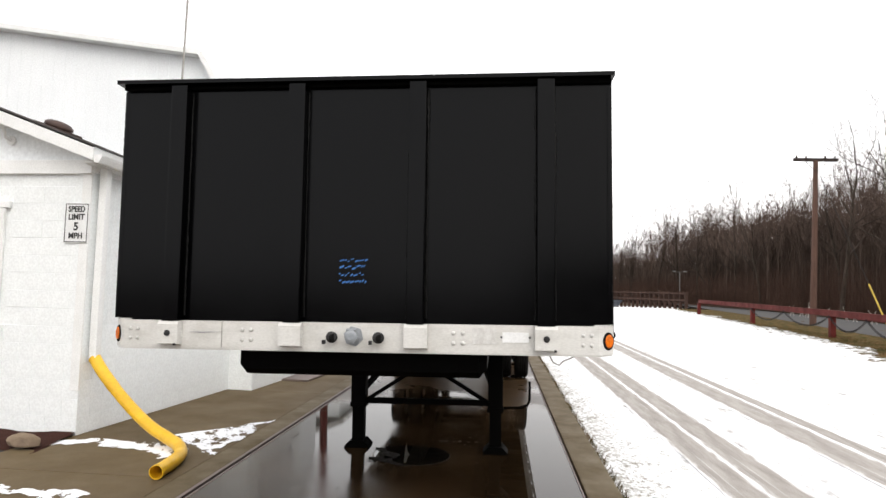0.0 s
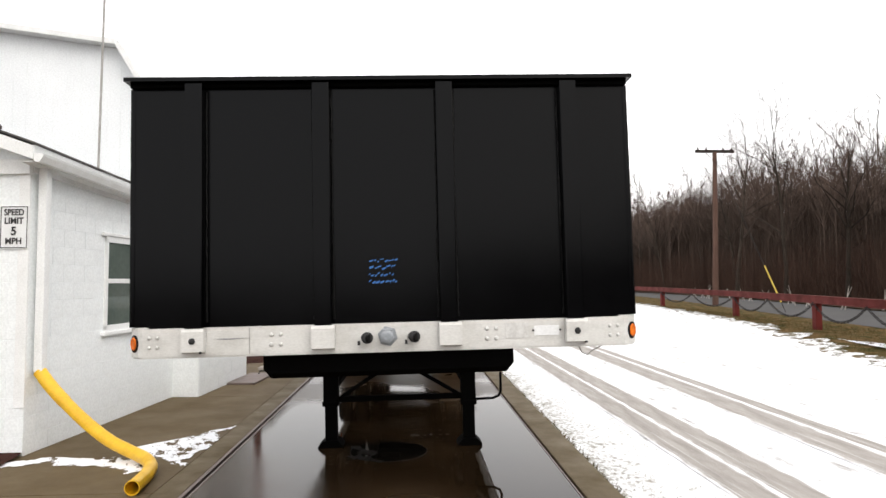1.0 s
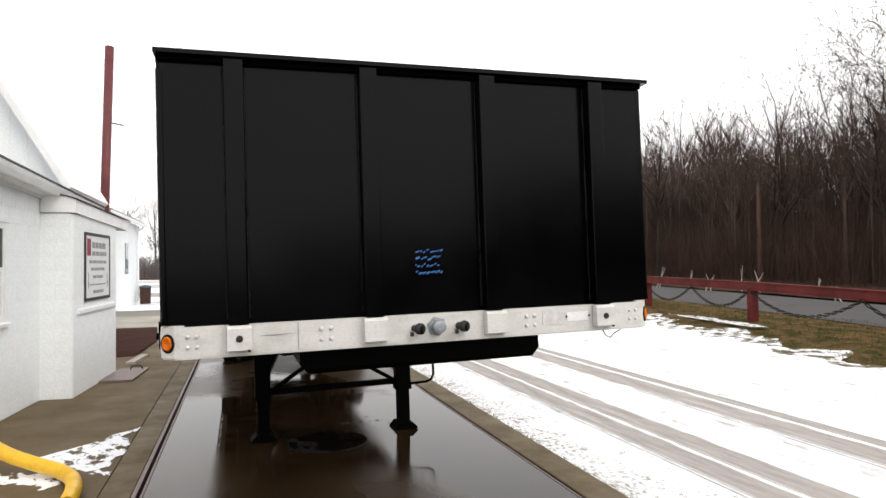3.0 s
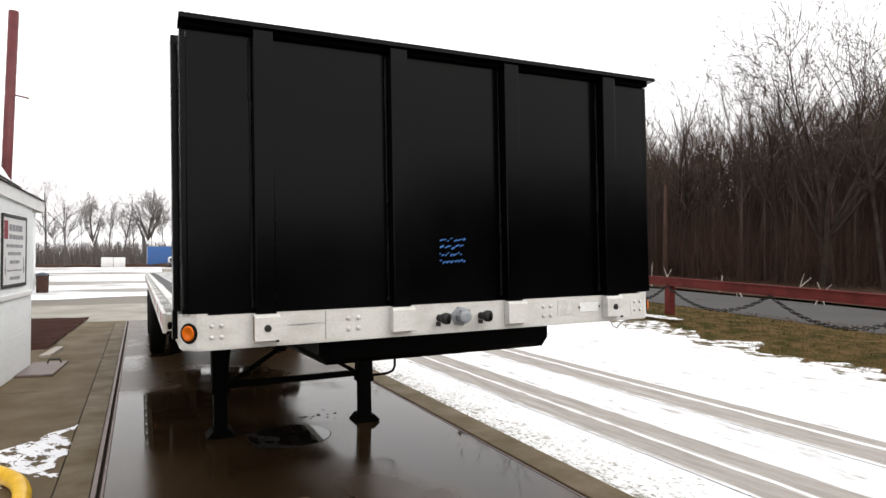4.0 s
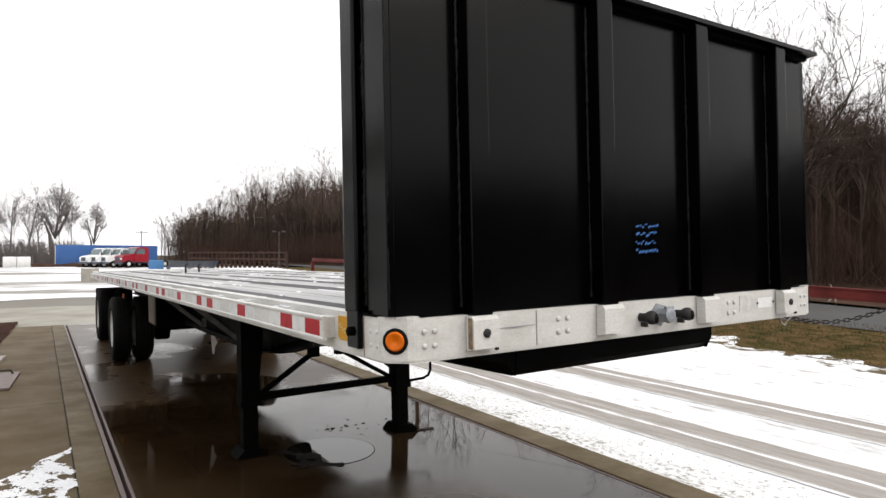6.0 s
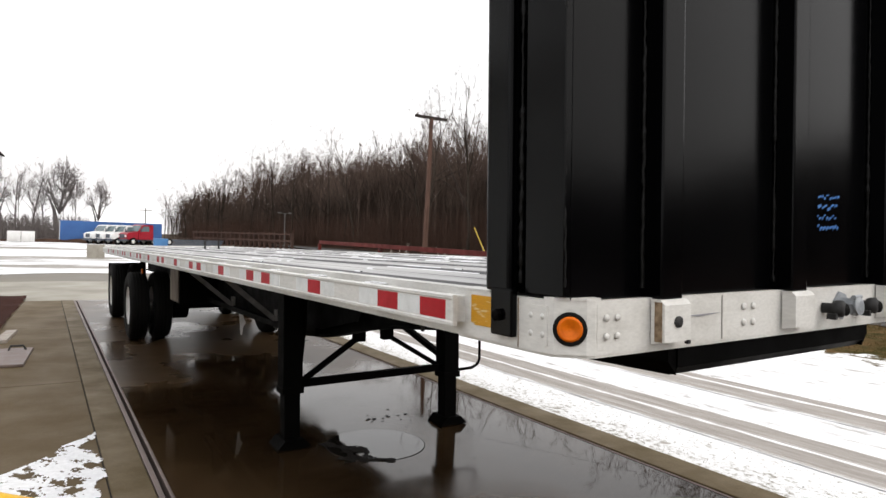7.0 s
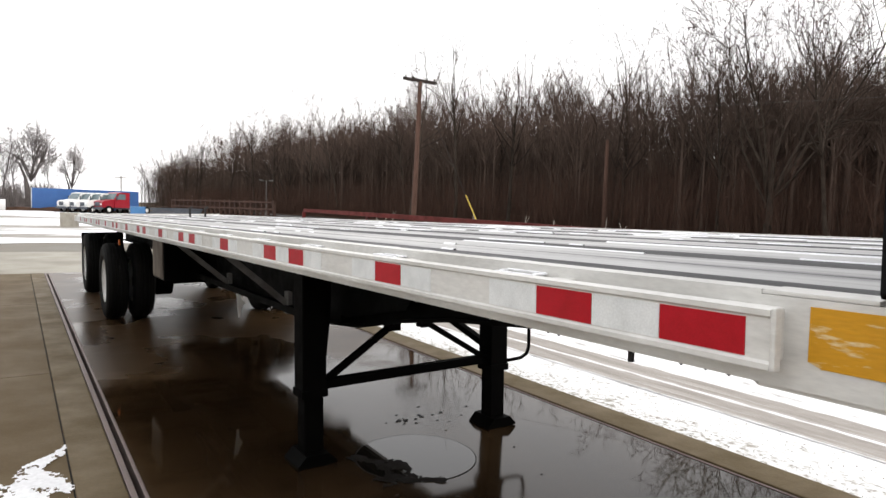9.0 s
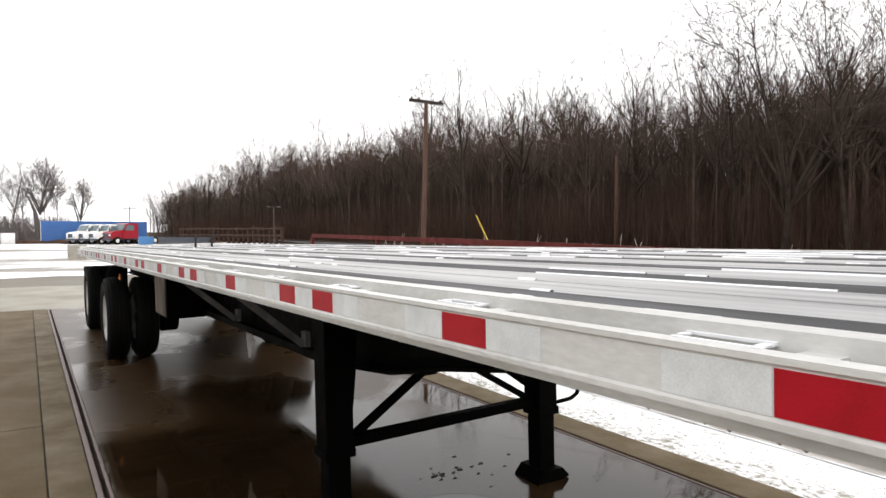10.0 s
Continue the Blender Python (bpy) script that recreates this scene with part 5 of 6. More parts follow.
fence = thing("pipe_fence", "rust-red steel channel fence on short posts", "fence")
for a, b in zip(posts_y, posts_y[1:]):
    xa, xb, za, zb = fence_x(a), fence_x(b), fence_z(a), fence_z(b)
    for nm, h, w0, w1 in (("rail", 0.05, 0.82, 1.005), ("rail_cap", 0.09, 1.007, 1.03), ("rail_foot", 0.09, 0.795, 0.818)):
        bm = bmesh.new()
        q = [bm.verts.new(p) for p in ((xa - h, a, za + w0), (xa + h, a, za + w0), (xa + h, a, za + w1), (xa - h, a, za + w1), (xb - h, b, zb + w0), (xb + h, b, zb + w0), (xb + h, b, zb + w1), (xb - h, b, zb + w1))]
        for f in ((0, 1, 2, 3), (7, 6, 5, 4), (0, 4, 5, 1), (1, 5, 6, 2), (2, 6, 7, 3), (3, 7, 4, 0)):
            bm.faces.new([q[k] for k in f])
        part(nm, bm, "fence_red", fence)
for y in posts_y:
    part("post", B(fence_x(y) - 0.10, fence_x(y) + 0.10, y - 0.10, y + 0.10, fence_z(y) - 0.2, fence_z(y) + 0.794, 0.01), "fence_red", fence)
chain = thing("chain_swag", "dark heavy chain hanging in loops below the fence rail", "chain", m=pose(0, 0, 0))
hang = [-8.6, -5.6, -2.6, 0.5, 3.5, 6.9, 10.5, 13.2, 16.0, 19.4, 22.8, 27.5, 32.2]
for a, b in zip(hang, hang[1:]):
    pts = []
    for i in range(33):
        u = i / 32
        y = a + (b - a) * u
        pts.append((fence_x(y) - 0.11, y, fence_z(y) + 0.80 - 0.50 * 4 * u * (1 - u)))
    bm = bmesh.new()
    for i, (p, q) in enumerate(zip(pts, pts[1:])):
        p, q = Vector(p), Vector(q)
        d = q - p
        o = (0.03, 0, 0.0) if i % 2 else (0, 0, 0.03)
        tube(bm, [p - d * 0.1 + Vector(o), q + d * 0.1 + Vector(o)], 0.014, 4)
        tube(bm, [p - d * 0.1 - Vector(o), q + d * 0.1 - Vector(o)], 0.014, 4)
    part("loop", bm, "chain_dark", chain)

random.seed(31)
for i in range(26):
    y = -4 + i * 2.1 + random.uniform(-0.6, 0.6)
    x = fence_x(y) + random.uniform(7.0, 8.5)
    st = thing("dead_branch", "pale broken branch sticking up from the grass", "branch", "branches by the fence", pose(x, y, GROUND(x, y), random.uniform(-24, 24), random.uniform(-24, 24), random.uniform(0, 360)))
    h = random.uniform(0.5, 1.25)
    bm = bmesh.new()
    tube(bm, [(0, 0, 0), (0.1, 0.02, h * 0.5), (0.28, 0.0, h)], 0.035, 5, 0.012)
    tube(bm, [(0.25, 0.1, 0), (0.1, 0.02, h * 0.55), (-0.14, 0, h * 0.98)], 0.03, 5, 0.010)
    part("stick", bm, "pale_wood", st)

pole = thing("utility_pole", "brown wooden utility pole with crossarm and guy wire", "utility pole", m=pose(17.84, 32.6, 0.3))
part("shaft", T([(-0.16, 0.1, 0), (-0.06, 0.05, 4.5), (0, 0, 9.0)], 0.17, 10, 0.12), "pole_wood", pole)
part("crossarm", B(-1.15, 1.15, -0.08, 0.08, 8.95, 9.12, 0.01), "crossarm", pole)
for x in (-1.0, -0.5, 0.5, 1.0):
    part("insulator", L([(0.03, 0), (0.06, 0.04), (0.03, 0.08), (0.06, 0.11), (0.02, 0.15)], (x, 0, 9.12), (0, 0, 1), 8), "crossarm", pole)
part("brace", T([(-0.6, -0.08, 8.95), (0, -0.1, 8.3)], 0.02, 4), "crossarm", pole)
part("brace", T([(0.6, -0.08, 8.95), (0, -0.1, 8.3)], 0.02, 4), "crossarm", pole)
part("guy_wire", T([(0, 0, 8.7), (-0.55, -7.45, 0.0)], 0.014, 5), "chain_dark", pole)
part("guy_guard", T([(-0.55 * 0.75, -7.45 * 0.75, 8.7 * 0.25), (-0.55 * 0.95, -7.45 * 0.95, 8.7 * 0.05)], 0.036, 8), "guard_yellow", pole, "yellow plastic guy guard")
wire = thing("power_line", "thin grey overhead wires", "wire")
for x, z, zz in ((-0.9, 9.55, 9.2), (0.0, 7.3, 7.0)):
    pts = []
    for i in range(17):
        u = i / 16
        pts.append((17.84 + x + 20 * u, 32.6 - 62 * u, z + (zz - z) * u - 1.4 * 4 * u * (1 - u) * 0.6))
    part("wire", T(pts, 0.006, 4), "weathered_steel", wire)
slim = thing("thin_pole", "weathered grey-brown bare pole at the wood edge", "pole", m=pose(31.26, 29.8, 0.3))
part("shaft", T([(0, 0, 0), (0, 0, 6.5)], 0.16, 8, 0.11), "pole_wood", slim)

rp = thing("steel_post", "tall dark red steel pole behind the office", "pole", m=pose(-4.60, 16.2, 0))
part("shaft", T([(0, 0, 0), (0.21, 0, 7.9)], 0.12, 14, 0.115), "pole_red", rp, smooth=True)
part("bracket", T([(0.14, 0, 5.8), (0.55, 0.1, 5.75)], 0.02, 5), "pole_red", rp)
bin_ = thing("litter_bin", "dark metal litter bin by the store", "bin", m=pose(-5.48, 31.3, -0.04) @ Matrix.Scale(0.82, 4))
part("body", L([(0.26, 0.0), (0.30, 0.05), (0.32, 0.95), (0.34, 1.0)], (0, 0, 0), (0, 0, 1), 16), "rust", bin_)
part("lid", L([(0.34, 1.0), (0.33, 1.08), (0.15, 1.16), (0.02, 1.18)], (0, 0, 0), (0, 0, 1), 16), "steel_dark", bin_)

# ---------------- far yard ----------------
cont = thing("storage_container", "long blue corrugated storage trailer in the far yard", "container", m=pose(-0.45, 100, 0))
part("body", B(0, 12.9, 0, 2.5, -0.10, 3.0, 0.03), "container_blue", cont)
bm = bmesh.new()
for i in range(42):
    box(bm, 0.2 + i * 0.3, 0.32 + i * 0.3, -0.03, 0.0, 0.25, 2.9)
part("rib", bm, "container_blue", cont)
part("door_end", B(-0.04, 0.0, 0.05, 2.45, 0.2, 2.95), "trim_white", cont)


def truck(paint, label):
    t = thing("truck", label, "truck", "parked trucks")
    part("chassis", B(-0.45, 0.45, -2.0, 5.5, 0.55, 0.85, 0.02), "steel_dark", t)
    part("hood", P([(-2.4, 0.75), (-2.45, 1.35), (-2.2, 1.55), (-0.9, 1.75), (-0.9, 0.75)], "x", -0.95, 0.95), paint, t)
    cab = part("cab", P([(-0.9, 0.75), (-0.9, 1.75), (-0.45, 2.55), (0.1, 2.65), (1.1, 2.62), (1.15, 0.75)], "x", -1.08, 1.08), paint, t)
    part("windscreen", P([(-0.92, 1.78), (-0.50, 2.50), (-0.52, 2.50), (-0.94, 1.78)], "x", -0.95, 0.95), "truck_glass", cab)
    for s in (-1, 1):
        part("side_window", P([(-0.6, 1.75), (-0.3, 2.42), (0.55, 2.42), (0.55, 1.75)], "x", s * 1.078, s * 1.092), "truck_glass", cab)
        part("mirror", B(*sorted((s * 1.15, s * 1.32)), -0.75, -0.68, 1.7, 2.2), "steel_dark", cab)
        part("headlight", B(*sorted((s * 0.55, s * 0.85)), -2.47, -2.42, 1.05, 1.25), "sign_white", t)
    part("bumper", B(-1.05, 1.05, -2.6, -2.42, 0.5, 0.78, 0.03), "steel_dark", t)
    part("grille", B(-0.45, 0.45, -2.48, -2.44, 0.9, 1.4), "steel_dark", t)
    for y in (-1.6, 3.6):
        for s in (-1, 1):
            w = part("wheel", L([(0.2, 0), (0.25, 0.02), (0.25, 0.24), (0.1, 0.26)], (s * 0.78, y, 0.48), (s, 0, 0), 14), "rim_white", t)
            part("tyre", L([(0.25, 0.0), (0.46, 0.0), (0.48, 0.04), (0.48, 0.23), (0.46, 0.27), (0.25, 0.27)], (s * 0.78, y, 0.48), (s, 0, 0), 18, False), "rubber", w)
    return t


red = truck("truck_red", "red medium truck cab parked in the far yard")
red.matrix_world = pose(8.75, 93.5, -0.1, 0, 0, -62) @ Matrix.Scale(1.06, 4)
wh = truck("truck_white", "white medium truck parked in a row")
wh.matrix_world = pose(7.0, 94.5, -0.1, 0, 0, -62)
for i in range(1, 3):
    copy_thing(wh, pose(7.0 - 1.1 * i, 94.5 + 0.9 * i, -0.1, 0, 0, -62))

solid("earth_bank", sheet(-30, 12.5, 97.2, 99.6, 90, 10, edge=0.3, freq=0.8, z=-0.1, edges="xXyY", shape=lambda x, y: 0.62 * math.exp(-((y - 98.6) / 0.7) ** 2) * (0.75 + 0.5 * noise.noise(Vector((x * 0.5, y, 1))))), "leaf_floor", "low bank of brown earth along the yard's edge", "ground", "structure")
rack = thing("steel_rack", "rusty rack of upright steel beams", "rack", m=pose(0, 0, -0.2))
for i in range(22):
    u = i / 21
    x, y = 20.6 - 5.9 * u, 66 + 22 * u
    part("upright", B(x - 0.14, x + 0.14, y - 0.14, y + 0.14, 0, 2.3 + 0.28 * math.sin(i * 2.4) * math.sin(i * 0.9), 0), "rust", rack)
part("top_beam", P([(20.4, 66), (20.8, 66), (14.9, 88), (14.5, 88)], "z", 2.06, 2.22), "rust", rack)
part("mid_beam", P([(20.45, 66), (20.75, 66), (14.85, 88), (14.55, 88)], "z", 1.3, 1.5), "rust", rack)
flood = thing("flood_light", "grey floodlight mast with two heads", "light mast", m=pose(21.05, 70, -0.1))
part("shaft", T([(0, 0, 0), (0, 0, 4.5)], 0.045, 6), "weathered_steel", flood)
part("arm", T([(-0.5, 0, 4.45), (0.5, 0, 4.45)], 0.025, 5), "weathered_steel", flood)
for x in (-0.6, 0.6):
    part("lamp_head", B(x - 0.18, x + 0.18, -0.10, 0.10, 4.44, 4.58, 0.04), "weathered_steel", flood)
bt = thing("blue_tank", "pale blue plastic tank standing in the yard", "tank", m=pose(9.7, 82, -0.1))
part("body", B(-0.8, 0.8, -0.5, 0.5, 0, 1.1, 0.12), "tank_blue", bt)
fl = thing("steel_stack", "dark blue steel frames stacked low in the yard", "steel stack", m=pose(11.6, 80, -0.1))
for i in range(4):
    part("beam", B(-1.2 + i * 0.3, 4.5 + i * 0.2, -0.6 + i * 0.3, -0.35 + i * 0.3, 0.25 + i * 0.2, 0.42 + i * 0.2), "steel_dark", fl)
for x in (-0.8, 1.6, 4.0):
    part("trestle", B(x - 0.1, x + 0.1, -0.7, 0.9, 0, 0.25), "steel_dark", fl)
for x in (-5.57, -4.03):
    wb = thing("white_tank", "white square tank at the yard's edge", "tank", "white tanks", m=pose(x, 98, 0))
    part("body", B(-0.74, 0.74, -0.7, 0.7, -0.02, 1.36, 0.05), "truck_white", wb)
crate = thing("crate", "pale slatted crate standing in the yard", "crate", m=pose(0.35, 43.2, -0.02))
for i in range(6):
    part("slat", B(-0.48 + i * 0.165, -0.35 + i * 0.165, -0.5, -0.46, 0.0, 0.86), "crate", crate)
part("core", B(-0.45, 0.46, -0.44, 0.45, 0.0, 0.82), "crate", crate)
fp = thing("far_pole", "distant grey utility pole", "utility pole", m=pose(16.4, 150, 0))
part("shaft", T([(0, 0, 0), (0, 0, 7.0)], 0.13, 6), "galvanised", fp)
part("crossarm", B(-1.3, 1.3, -0.08, 0.08, 6.45, 6.62), "galvanised", fp)

# ---------------- trees ----------------
def limb(acc, p, d, r, length, level, rng, top, bend=0.07, up=0.0, thin=0.010):
    """A tapering wandering limb with its side limbs, gathered into acc[level class]."""
    steps = 5 if level == 0 else 3 if level < 3 else 2 if level < 4 else 1
    seg = 7 if level == 0 else 5 if level == 1 else 3
    pts, rad = [p.copy()], [r]
    for i in range(steps):
        d = (d + Vector((rng.gauss(0, 1), rng.gauss(0, 1), rng.gauss(0, 0.6))) * (bend if level == 0 else 0.15) + Vector((0, 0, 0.06 if level else up))).normalized()
        p = p + d * (length / steps)
        pts.append(p.copy())
        rad.append(r * (1 - (0.72 if level == 0 else 0.85) * (i + 1) / steps))
    verts, faces = acc[0 if level < 2 else 1]
    base = len(verts)
    for i, q in enumerate(pts):
        dd = (pts[min(i + 1, steps)] - pts[max(i - 1, 0)]).normalized()
        s = dd.orthogonal().normalized()
        u = dd.cross(s)
        for k in range(seg):
            a = 2 * math.pi * k / seg
            verts.append(tuple(q + (s * math.cos(a) + u * math.sin(a)) * rad[i]))
    for i in range(steps):
        for k in range(seg):
            a, b = base + i * seg + k, base + i * seg + (k + 1) % seg
            faces.append((a, b, b + seg, a + seg))
    if level >= top:
        return
    count = (11, 6, 4, 3)[level]
    for c in range(count):
        u = rng.uniform(0.38 if level == 0 else 0.25, 1.0)
        i = min(int(u * steps), steps - 1)
        q = pts[i].lerp(pts[i + 1], u * steps - i)
        dd = (pts[i + 1] - pts[i]).normalized()
        turn = Matrix.Rotation(rng.uniform(0, 2 * math.pi), 3, dd)
        side = turn @ dd.orthogonal().normalized()
        ang = radians(rng.uniform(25, 55))
        nd = dd * math.cos(ang) + side * math.sin(ang)
        limb(acc, q, nd, max(thin, rad[i] * rng.uniform(0.40, 0.58)), length * rng.uniform(0.34, 0.55) * (1.0 if level else 0.95), level + 1, rng, top, thin=thin)


def tree(height, seed, bark, crown, label, top=4):
    rng = random.Random(seed)
    acc = (([], []), ([], []))
    limb(acc, Vector((0, 0, -0.2)), Vector((rng.gauss(0, 0.03), rng.gauss(0, 0.03), 1)), height * 0.0125 * rng.uniform(0.85, 1.2), height * 0.80, 0, rng, top)
    t = thing("tree", label, "tree", "bare woodland trees")
    for nm, (v, f), m in (("trunk", acc[0], bark), ("crown", acc[1], crown)):
        me = bpy.data.meshes.new(nm)
        me.from_pydata(v, [], f)
        me.materials.append(M[m])
        o = new(nm, me)
        o.parent = t
    return t


LABEL = "bare brown deciduous tree at the wood's edge"
kinds = [tree(15, 100 + i, "bark", "crown", LABEL) for i in range(7)]
rng = random.Random(77)
used = [False] * len(kinds)
for i in range(75):
    y = 2 + 215 * ((i + rng.random()) / 75) ** 1.15
    row = i % 3
    x = 31 + row * 5.0 + rng.uniform(-2.5, 2.5)
    hgt = np.interp(y, [0, 25, 40, 60, 120, 220], [12.8, 13.2, 14.3, 15.5, 16.5, 15.2]) * rng.uniform(0.82, 1.06)
    k = i % len(kinds)
    s = hgt / 15
    m = pose(x, y, 0.2, 0, 0, rng.uniform(0, 360)) @ Matrix.Diagonal((s * 0.9, s * 0.9, s, 1))
    if not used[k]:
        kinds[k].matrix_world = m
        used[k] = True
    else:
        o = copy_thing(kinds[k], m)
        o.matrix_world = m


def spreading_tree(height, seed, label, bark="bark", crown="crown", thin=0.013, fork=(0.14, 0.26), stout=(0.075, 0.12), reach=(0.52, 0.68), trunk=0.26, spread=(0.35, 0.75)):
    """A big tree that forks low into several rising limbs."""
    rng = random.Random(seed)
    acc = (([], []), ([], []))
    limb(acc, Vector((0, 0, -0.2)), Vector((0.03, 0, 1)), trunk, height * max(0.40, fork[1] + 0.12), 1, rng, 1)
    for k in range(8):
        a = 2 * math.pi * k / 8 + rng.uniform(-0.3, 0.3)
        lean = rng.uniform(*spread) if k % 4 else 0.10
        limb(acc, Vector((0.02, 0, height * rng.uniform(*fork))), Vector((math.cos(a) * lean, math.sin(a) * lean, 1)).normalized(), rng.uniform(*stout), height * rng.uniform(*reach), 0, rng, 3, 0.10, 0.10, thin)
    t = thing("tree", label, "tree", "bare woodland trees")
    for nm, (v, f), m in (("trunk", acc[0], bark), ("crown", acc[1], crown)):
        me = bpy.data.meshes.new(nm)
        me.from_pydata(v, [], f)
        me.materials.append(M[m])
        o = new(nm, me)
        o.parent = t
    return t


big = spreading_tree(14.6, 300, "large spreading bare tree standing before the wood")
big.matrix_world = pose(30.0, 17.8, 0.2, 0, 0, 40)
copy_thing(big, pose(33.0, 96.0, 0.0, 0, 0, 200))

FAR = "pale hazy bare tree across the yard"
fk = [tree(14, 200 + i, "bark_hazed", "crown_hazed", FAR) for i in range(4)]
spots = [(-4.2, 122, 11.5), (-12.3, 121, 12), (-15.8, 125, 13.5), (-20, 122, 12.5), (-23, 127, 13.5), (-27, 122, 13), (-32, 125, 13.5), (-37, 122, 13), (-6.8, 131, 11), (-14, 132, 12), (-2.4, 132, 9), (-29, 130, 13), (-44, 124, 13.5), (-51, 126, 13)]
round_tree = spreading_tree(13.5, 320, "pale hazy round-crowned tree across the yard", "bark_hazed", "crown_hazed", 0.024, (0.30, 0.48), (0.12, 0.18), (0.42, 0.52), 0.62, (0.6, 1.1))
round_tree.matrix_world = pose(-0.1, 124, -0.2)
for x, y, hgt in ((5.8, 126, 10.8), (-9.0, 125, 12.2)):
    s = hgt / 13.5
    copy_thing(round_tree, pose(x, y, -0.2, 0, 0, 60 * x) @ Matrix.Diagonal((s * 0.75, s * 0.75, s, 1)))
for i, (x, y, hgt) in enumerate(spots):
    s = hgt / 14 * 1.2
    m = pose(x, y, -0.2, 0, 0, 77 * i) @ Matrix.Diagonal((s, s, s, 1))
    if i < 4:
        fk[i].matrix_world = m
    else:
        copy_thing(fk[i % 4], m).matrix_world = m

# deep wood: countless thin stems and brush
def stems(name, count, xr, yr, hr, wr, material, label, seed, lean=0.08, forks=2, ground=None, start=None):
    rng = random.Random(seed)
    v, f = [], []
    for i in range(count):
        x, y = rng.uniform(*xr), rng.uniform(*yr)
        if start and x < start(y):
            continue
        h, w = rng.uniform(*hr), rng.uniform(*wr)
        dx, dy = rng.gauss(0, lean) * h, rng.gauss(0, lean) * h
        def spike(px, py, pz, qx, qy, qz, ww):
            b = len(v)
            a = rng.uniform(0, 2.1)
            for k in range(3):
                v.append((px + ww * math.cos(a + 2.094 * k), py + ww * math.sin(a + 2.094 * k), pz))
            v.append((qx, qy, qz))
            f.extend(((b, b + 1, b + 3), (b + 1, b + 2, b + 3), (b + 2, b, b + 3)))
        g = ground(x, y) if ground else 0.0
        spike(x, y, g - 0.02 if ground else -0.2, x + dx, y + dy, g + h, w)
        for k in range(forks):
            u = rng.uniform(0.3, 0.8)
            L_ = h * rng.uniform(0.2, 0.42)
            sx, sy = rng.gauss(0, 0.45) * L_, rng.gauss(0, 0.45) * L_
            spike(x + dx * u, y + dy * u, g + h * u, x + dx * u + sx, y + dy * u + sy, g + h * u + L_, w * 0.45)
    me = bpy.data.meshes.new(name)
    me.from_pydata(v, [], f)
    me.materials.append(M[material])
    return tagged(new(name, me), label, "woodland", kind="stuff")


stems("woodland_stems", 8000, (33, 70), (2, 240), (6, 13.5), (0.03, 0.09), "stem", "dense bare stems of a winter wood", 1, 0.06, 6)
stems("woodland_thicket", 10500, (52, 84), (-8, 250), (7, 10.5), (0.07, 0.15), "stem", "deep thicket of young stems inside the wood", 3, 0.05, 4)
def canopy(name, crowns, each, xr, yr, tops, wr, material, label, seed, wide=1.0):
    """Crowns of the deeper wood: limbs fanning from a fork, dressed with fine twigs."""
    rng = random.Random(seed)
    v, f = [], []

    def spike(p, q, w):
        a = rng.uniform(0, 2.1)
        k = len(v)
        for c in range(3):
            v.append((p.x + w * math.cos(a + 2.094 * c), p.y + w * math.sin(a + 2.094 * c), p.z))
        v.append(tuple(q))
        f.extend(((k, k + 1, k + 3), (k + 1, k + 2, k + 3), (k + 2, k, k + 3)))

    for i in range(crowns):
        x, y = rng.uniform(*xr), rng.uniform(*yr)
        top = float(np.interp(y, *tops)) * (0.92 + 0.30 * noise.noise(Vector((x * 0.10, y * 0.17, seed)))) * rng.uniform(0.86, 1.02)
        fork = Vector((x, y, top * rng.uniform(0.36, 0.5)))
        rise = top - fork.z
        bold = (1 + max(0.0, y - 30) / 60) if seed == 12 else 1.0
        spread = rise * rng.uniform(0.40, 0.68) * wide
        spike(Vector((x, y, -0.2)), fork + Vector((0, 0, rise * 0.8)), rng.uniform(0.06, 0.12))
        for j in range(9):
            a, u = rng.uniform(0, 6.28), rng.uniform(0.3, 0.95)
            e = fork + Vector((math.cos(a) * spread * u, math.sin(a) * spread * u, rise * (1 - 0.5 * u * u) * rng.uniform(0.75, 1.0)))
            s = fork + Vector((0, 0, rise * rng.uniform(-0.1, 0.35)))
            mid = s.lerp(e, 0.5) + Vector((rng.gauss(0, 0.2), rng.gauss(0, 0.2), rng.gauss(0, 0.15)))
            spike(s, mid + (mid - s) * 0.25, rng.uniform(0.03, 0.06))
            spike(mid, e, rng.uniform(0.02, 0.035))
            for c in range(int(each / 9 / bold)):
                t = rng.uniform(0.25, 1.0)
                p = s.lerp(mid, t * 2) if t < 0.5 else mid.lerp(e, t * 2 - 1)
                d = ((e - s).normalized() * 0.6 + Vector((rng.gauss(0, 0.5), rng.gauss(0, 0.5), rng.gauss(0.25, 0.4)))) * rng.uniform(0.4, 1.3)
                spike(p, p + d, rng.uniform(*wr) * bold)
                if c % 2:
                    p2 = p + d * rng.uniform(0.3, 0.8)
                    spike(p2, p2 + Vector((rng.gauss(0, 0.3), rng.gauss(0, 0.3), rng.gauss(0.2, 0.3))), wr[0] * bold)
    me = bpy.data.meshes.new(name)
    me.from_pydata(v, [], f)
    me.materials.append(M[material])
    return tagged(new(name, me), label, "woodland", kind="stuff")


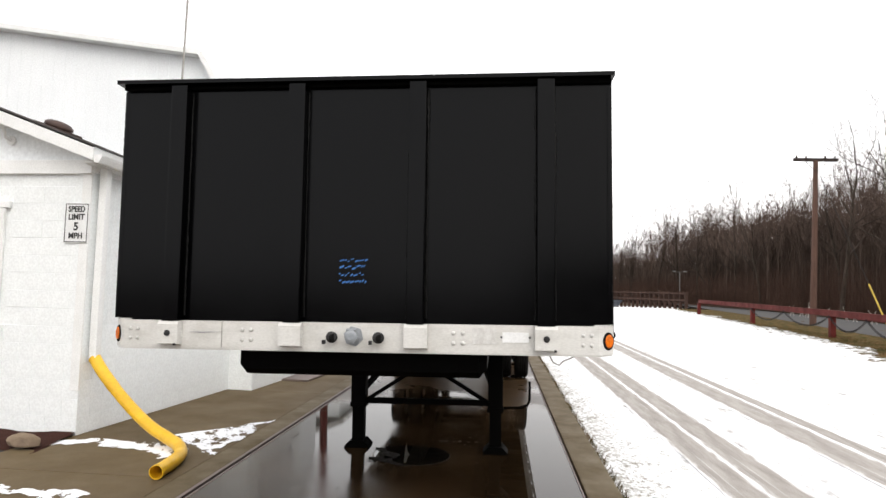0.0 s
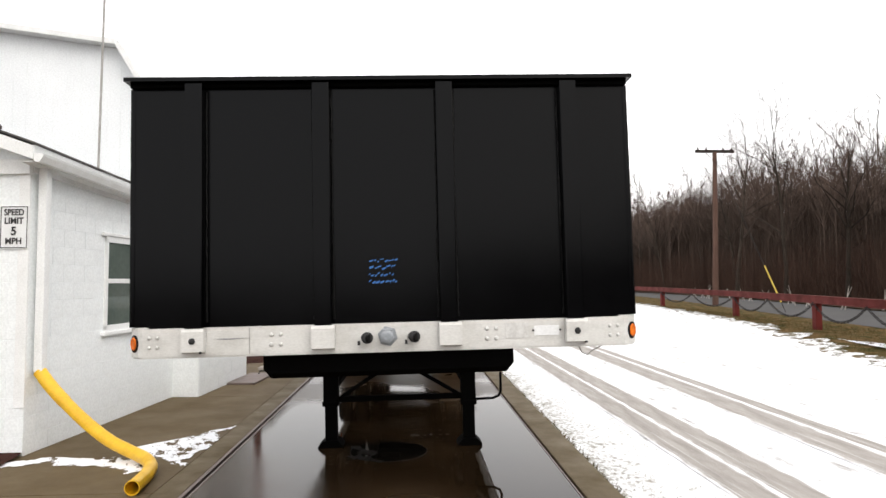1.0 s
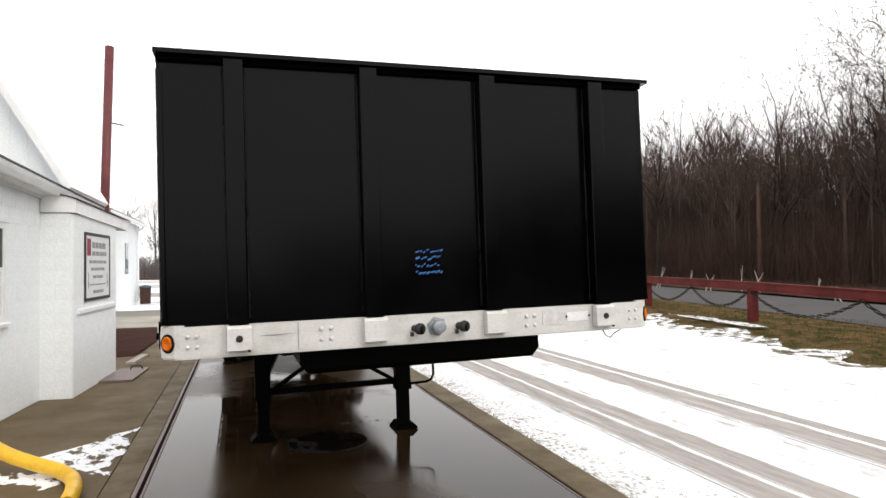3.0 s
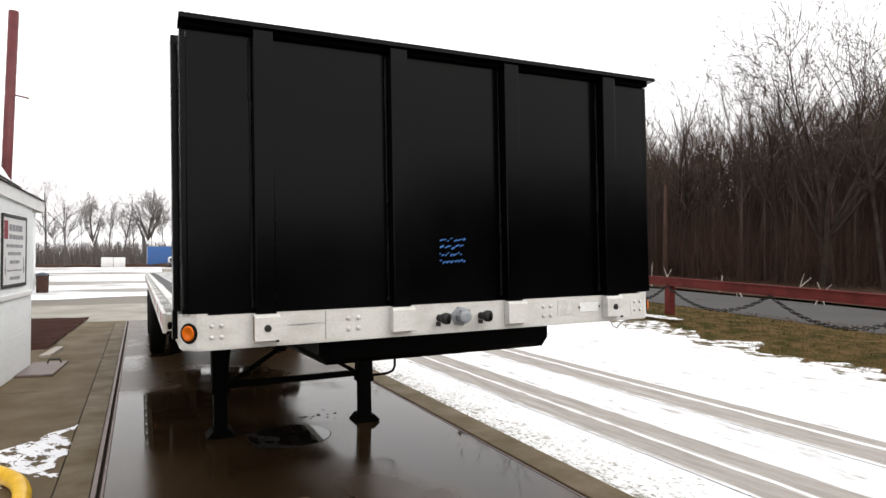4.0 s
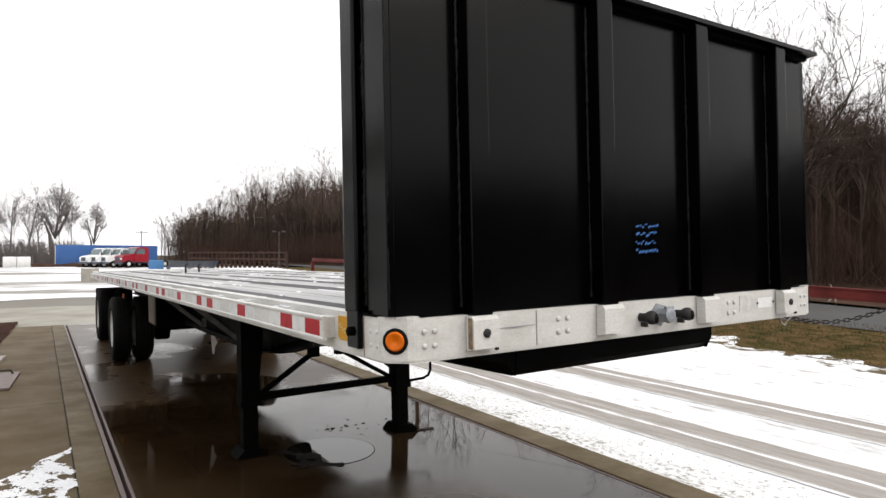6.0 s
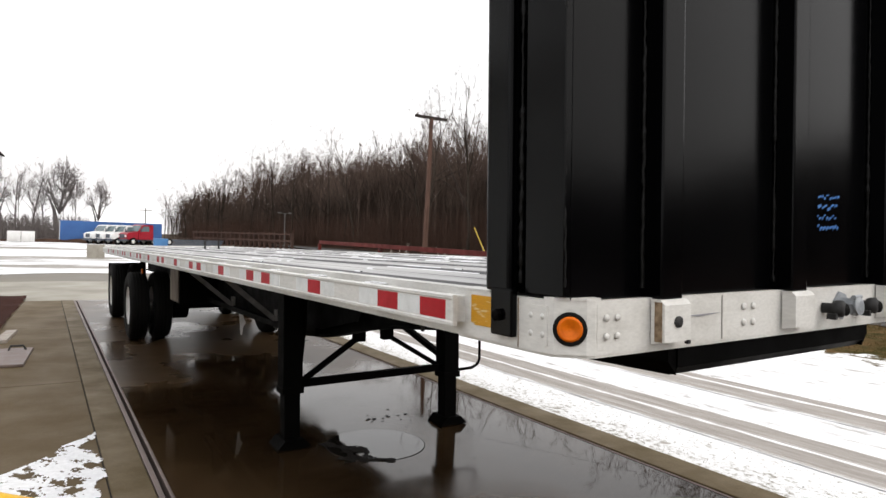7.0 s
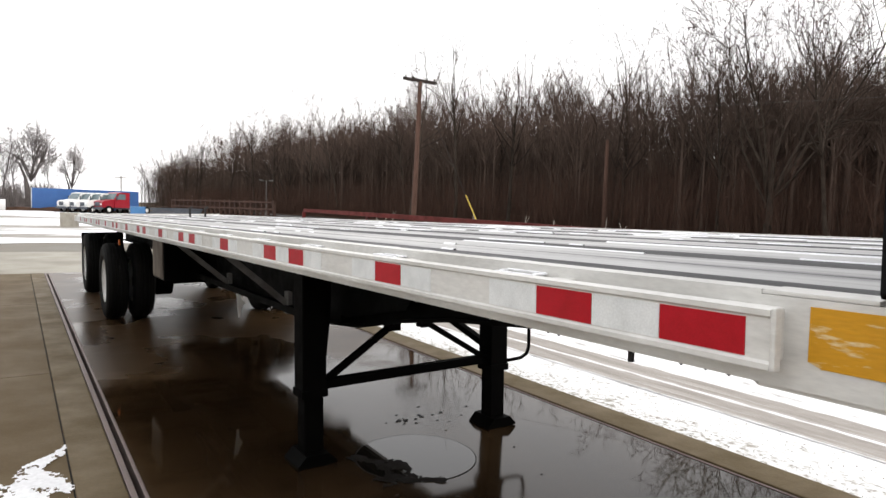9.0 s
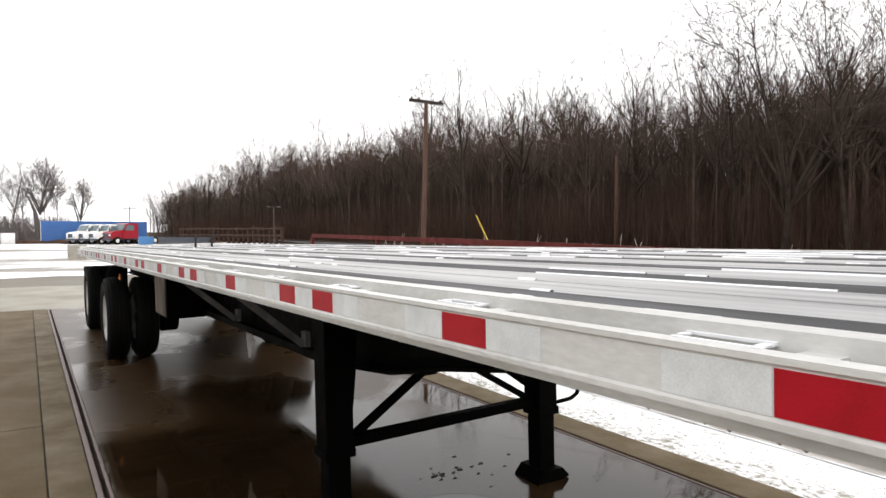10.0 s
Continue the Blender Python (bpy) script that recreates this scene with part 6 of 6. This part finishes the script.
TOPS = ([0, 25, 40, 60, 120, 220], [13.6, 14.3, 15.6, 16.9, 17.8, 16.0])
canopy("woodland_crowns", 790, 300, (33, 62), (4, 125), TOPS, (0.011, 0.020), "crown", "bare twiggy crowns of the deeper wood", 12)
canopy("distant_crowns", 150, 64, (33, 60), (120, 240), TOPS, (0.05, 0.085), "crown", "bare crowns at the far end of the wood", 14)
canopy("far_crowns", 46, 150, (-62, 3), (120, 136), ([0, 200], [12.5, 12.5]), (0.03, 0.05), "crown_hazed", "hazy bare crowns across the yard", 13, 1.3)
stems("woodland_brush", 17000, (28.8, 42), (2, 170), (0.6, 5.6), (0.008, 0.022), "brush", "tangled brown brush under the trees", 2, 0.52, 6)
# Unseen stems added behind the camera; their heights shape the headboard's reflected gradient.
stems("south_wood", 1500, (21, 110), (-56, -40), (8.0, 11.2), (0.22, 0.42), "bark", "unseen dark stems added south for the headboard to reflect", 6, 0.07, 5)
stems("south_saplings", 420, (3, 24), (-56, -40), (3.2, 6.0), (0.16, 0.30), "bark", "unseen lower stems added to soften the headboard's reflected horizon", 16, 0.08, 5)
stems("unseen_low_stems", 2200, (-90, 16), (-56, -40), (1.0, 3.0), (0.10, 0.20), "brush", "unseen low stems added so the headboard reflects more sky", 9, 0.12, 4)
stems("south_wood", 2200, (62, 76), (-44, 3), (10.5, 14.5), (0.18, 0.36), "bark", "unseen dark stems added south-east for the headboard to reflect", 7, 0.07, 5)
stems("far_brush", 4200, (-62, 4), (112, 134), (1.0, 4.6), (0.05, 0.10), "bark_hazed", "hazy distant brush and saplings", 4, 0.14, 4)
stems("verge_grass", 20000, (8.4, 14.5), (-4, 40), (0.015, 0.05), (0.004, 0.010), "grass_dead", "matted winter grass blades on the verge", 8, 0.8, 2, GROUND, lambda y: snow_edge(y) + 0.45)
stems("verge_stubble", 5000, (1.86, 2.72), (-6, 26), (0.006, 0.022), (0.003, 0.007), "grass_dead", "dead grass tips poking through thin snow", 15, 0.9, 1, GROUND, lambda y: 1.86 + 0.5 * abs(noise.noise(Vector((y * 1.7, 3, 1)))))
stems("verge_tufts", 6500, (1.80, 1.90), (-6, 30), (0.02, 0.075), (0.004, 0.008), "grass_dead", "short grass tufts along the kerb", 5, 0.5, 1, GROUND)

# ---------------- wall blocks ----------------
bw, bh = 0.405, 0.2015
def block_mesh(w):
    return finish(B(0.0, w - 0.005, -0.018, 0.0, 0.0025, bh - 0.0025, 0.004), "block")


full, half = block_mesh(bw), block_mesh(bw / 2)
for m_ in (full, half):
    m_.materials.append(M["wall_white"])


def blocks(u0, u1, z1, place, skip):
    row = 0
    z = 0.0
    while z + bh <= z1 + 0.03:
        u = u0
        first = row % 2
        while u < u1 - 0.05:
            w = bw / 2 if first else bw
            first = 0
            if u + w > u1 + 0.03:
                w = bw / 2
            if u + w > u1 + 0.06:
                break
            if not any(a < u + w * 0.7 and u + w * 0.3 < b and c < z + bh * 0.6 and z + bh * 0.4 < d for a, b, c, d in skip):
                o = new("block", full if w == bw else half)
                o.parent = hut
                o.matrix_local = place(u, z)
            u += w
        z += bh
        row += 1


# gable wall, long wall, annex faces
blocks(-2.43, 0.0, 2.97, lambda u, z: pose(u, 0.018, z), [(-2.21, -1.05, 1.13, 2.64)])
blocks(0.0, 3.44, 2.92, lambda u, z: pose(-0.019, u, z, 0, 0, 90), [(1.40, 2.33, 1.16, 2.43)])
blocks(0.0, 0.41, 2.62, lambda u, z: pose(u, 3.441, z), [])
blocks(3.45, 5.62, 2.62, lambda u, z: pose(0.401, u, z, 0, 0, 90), [])
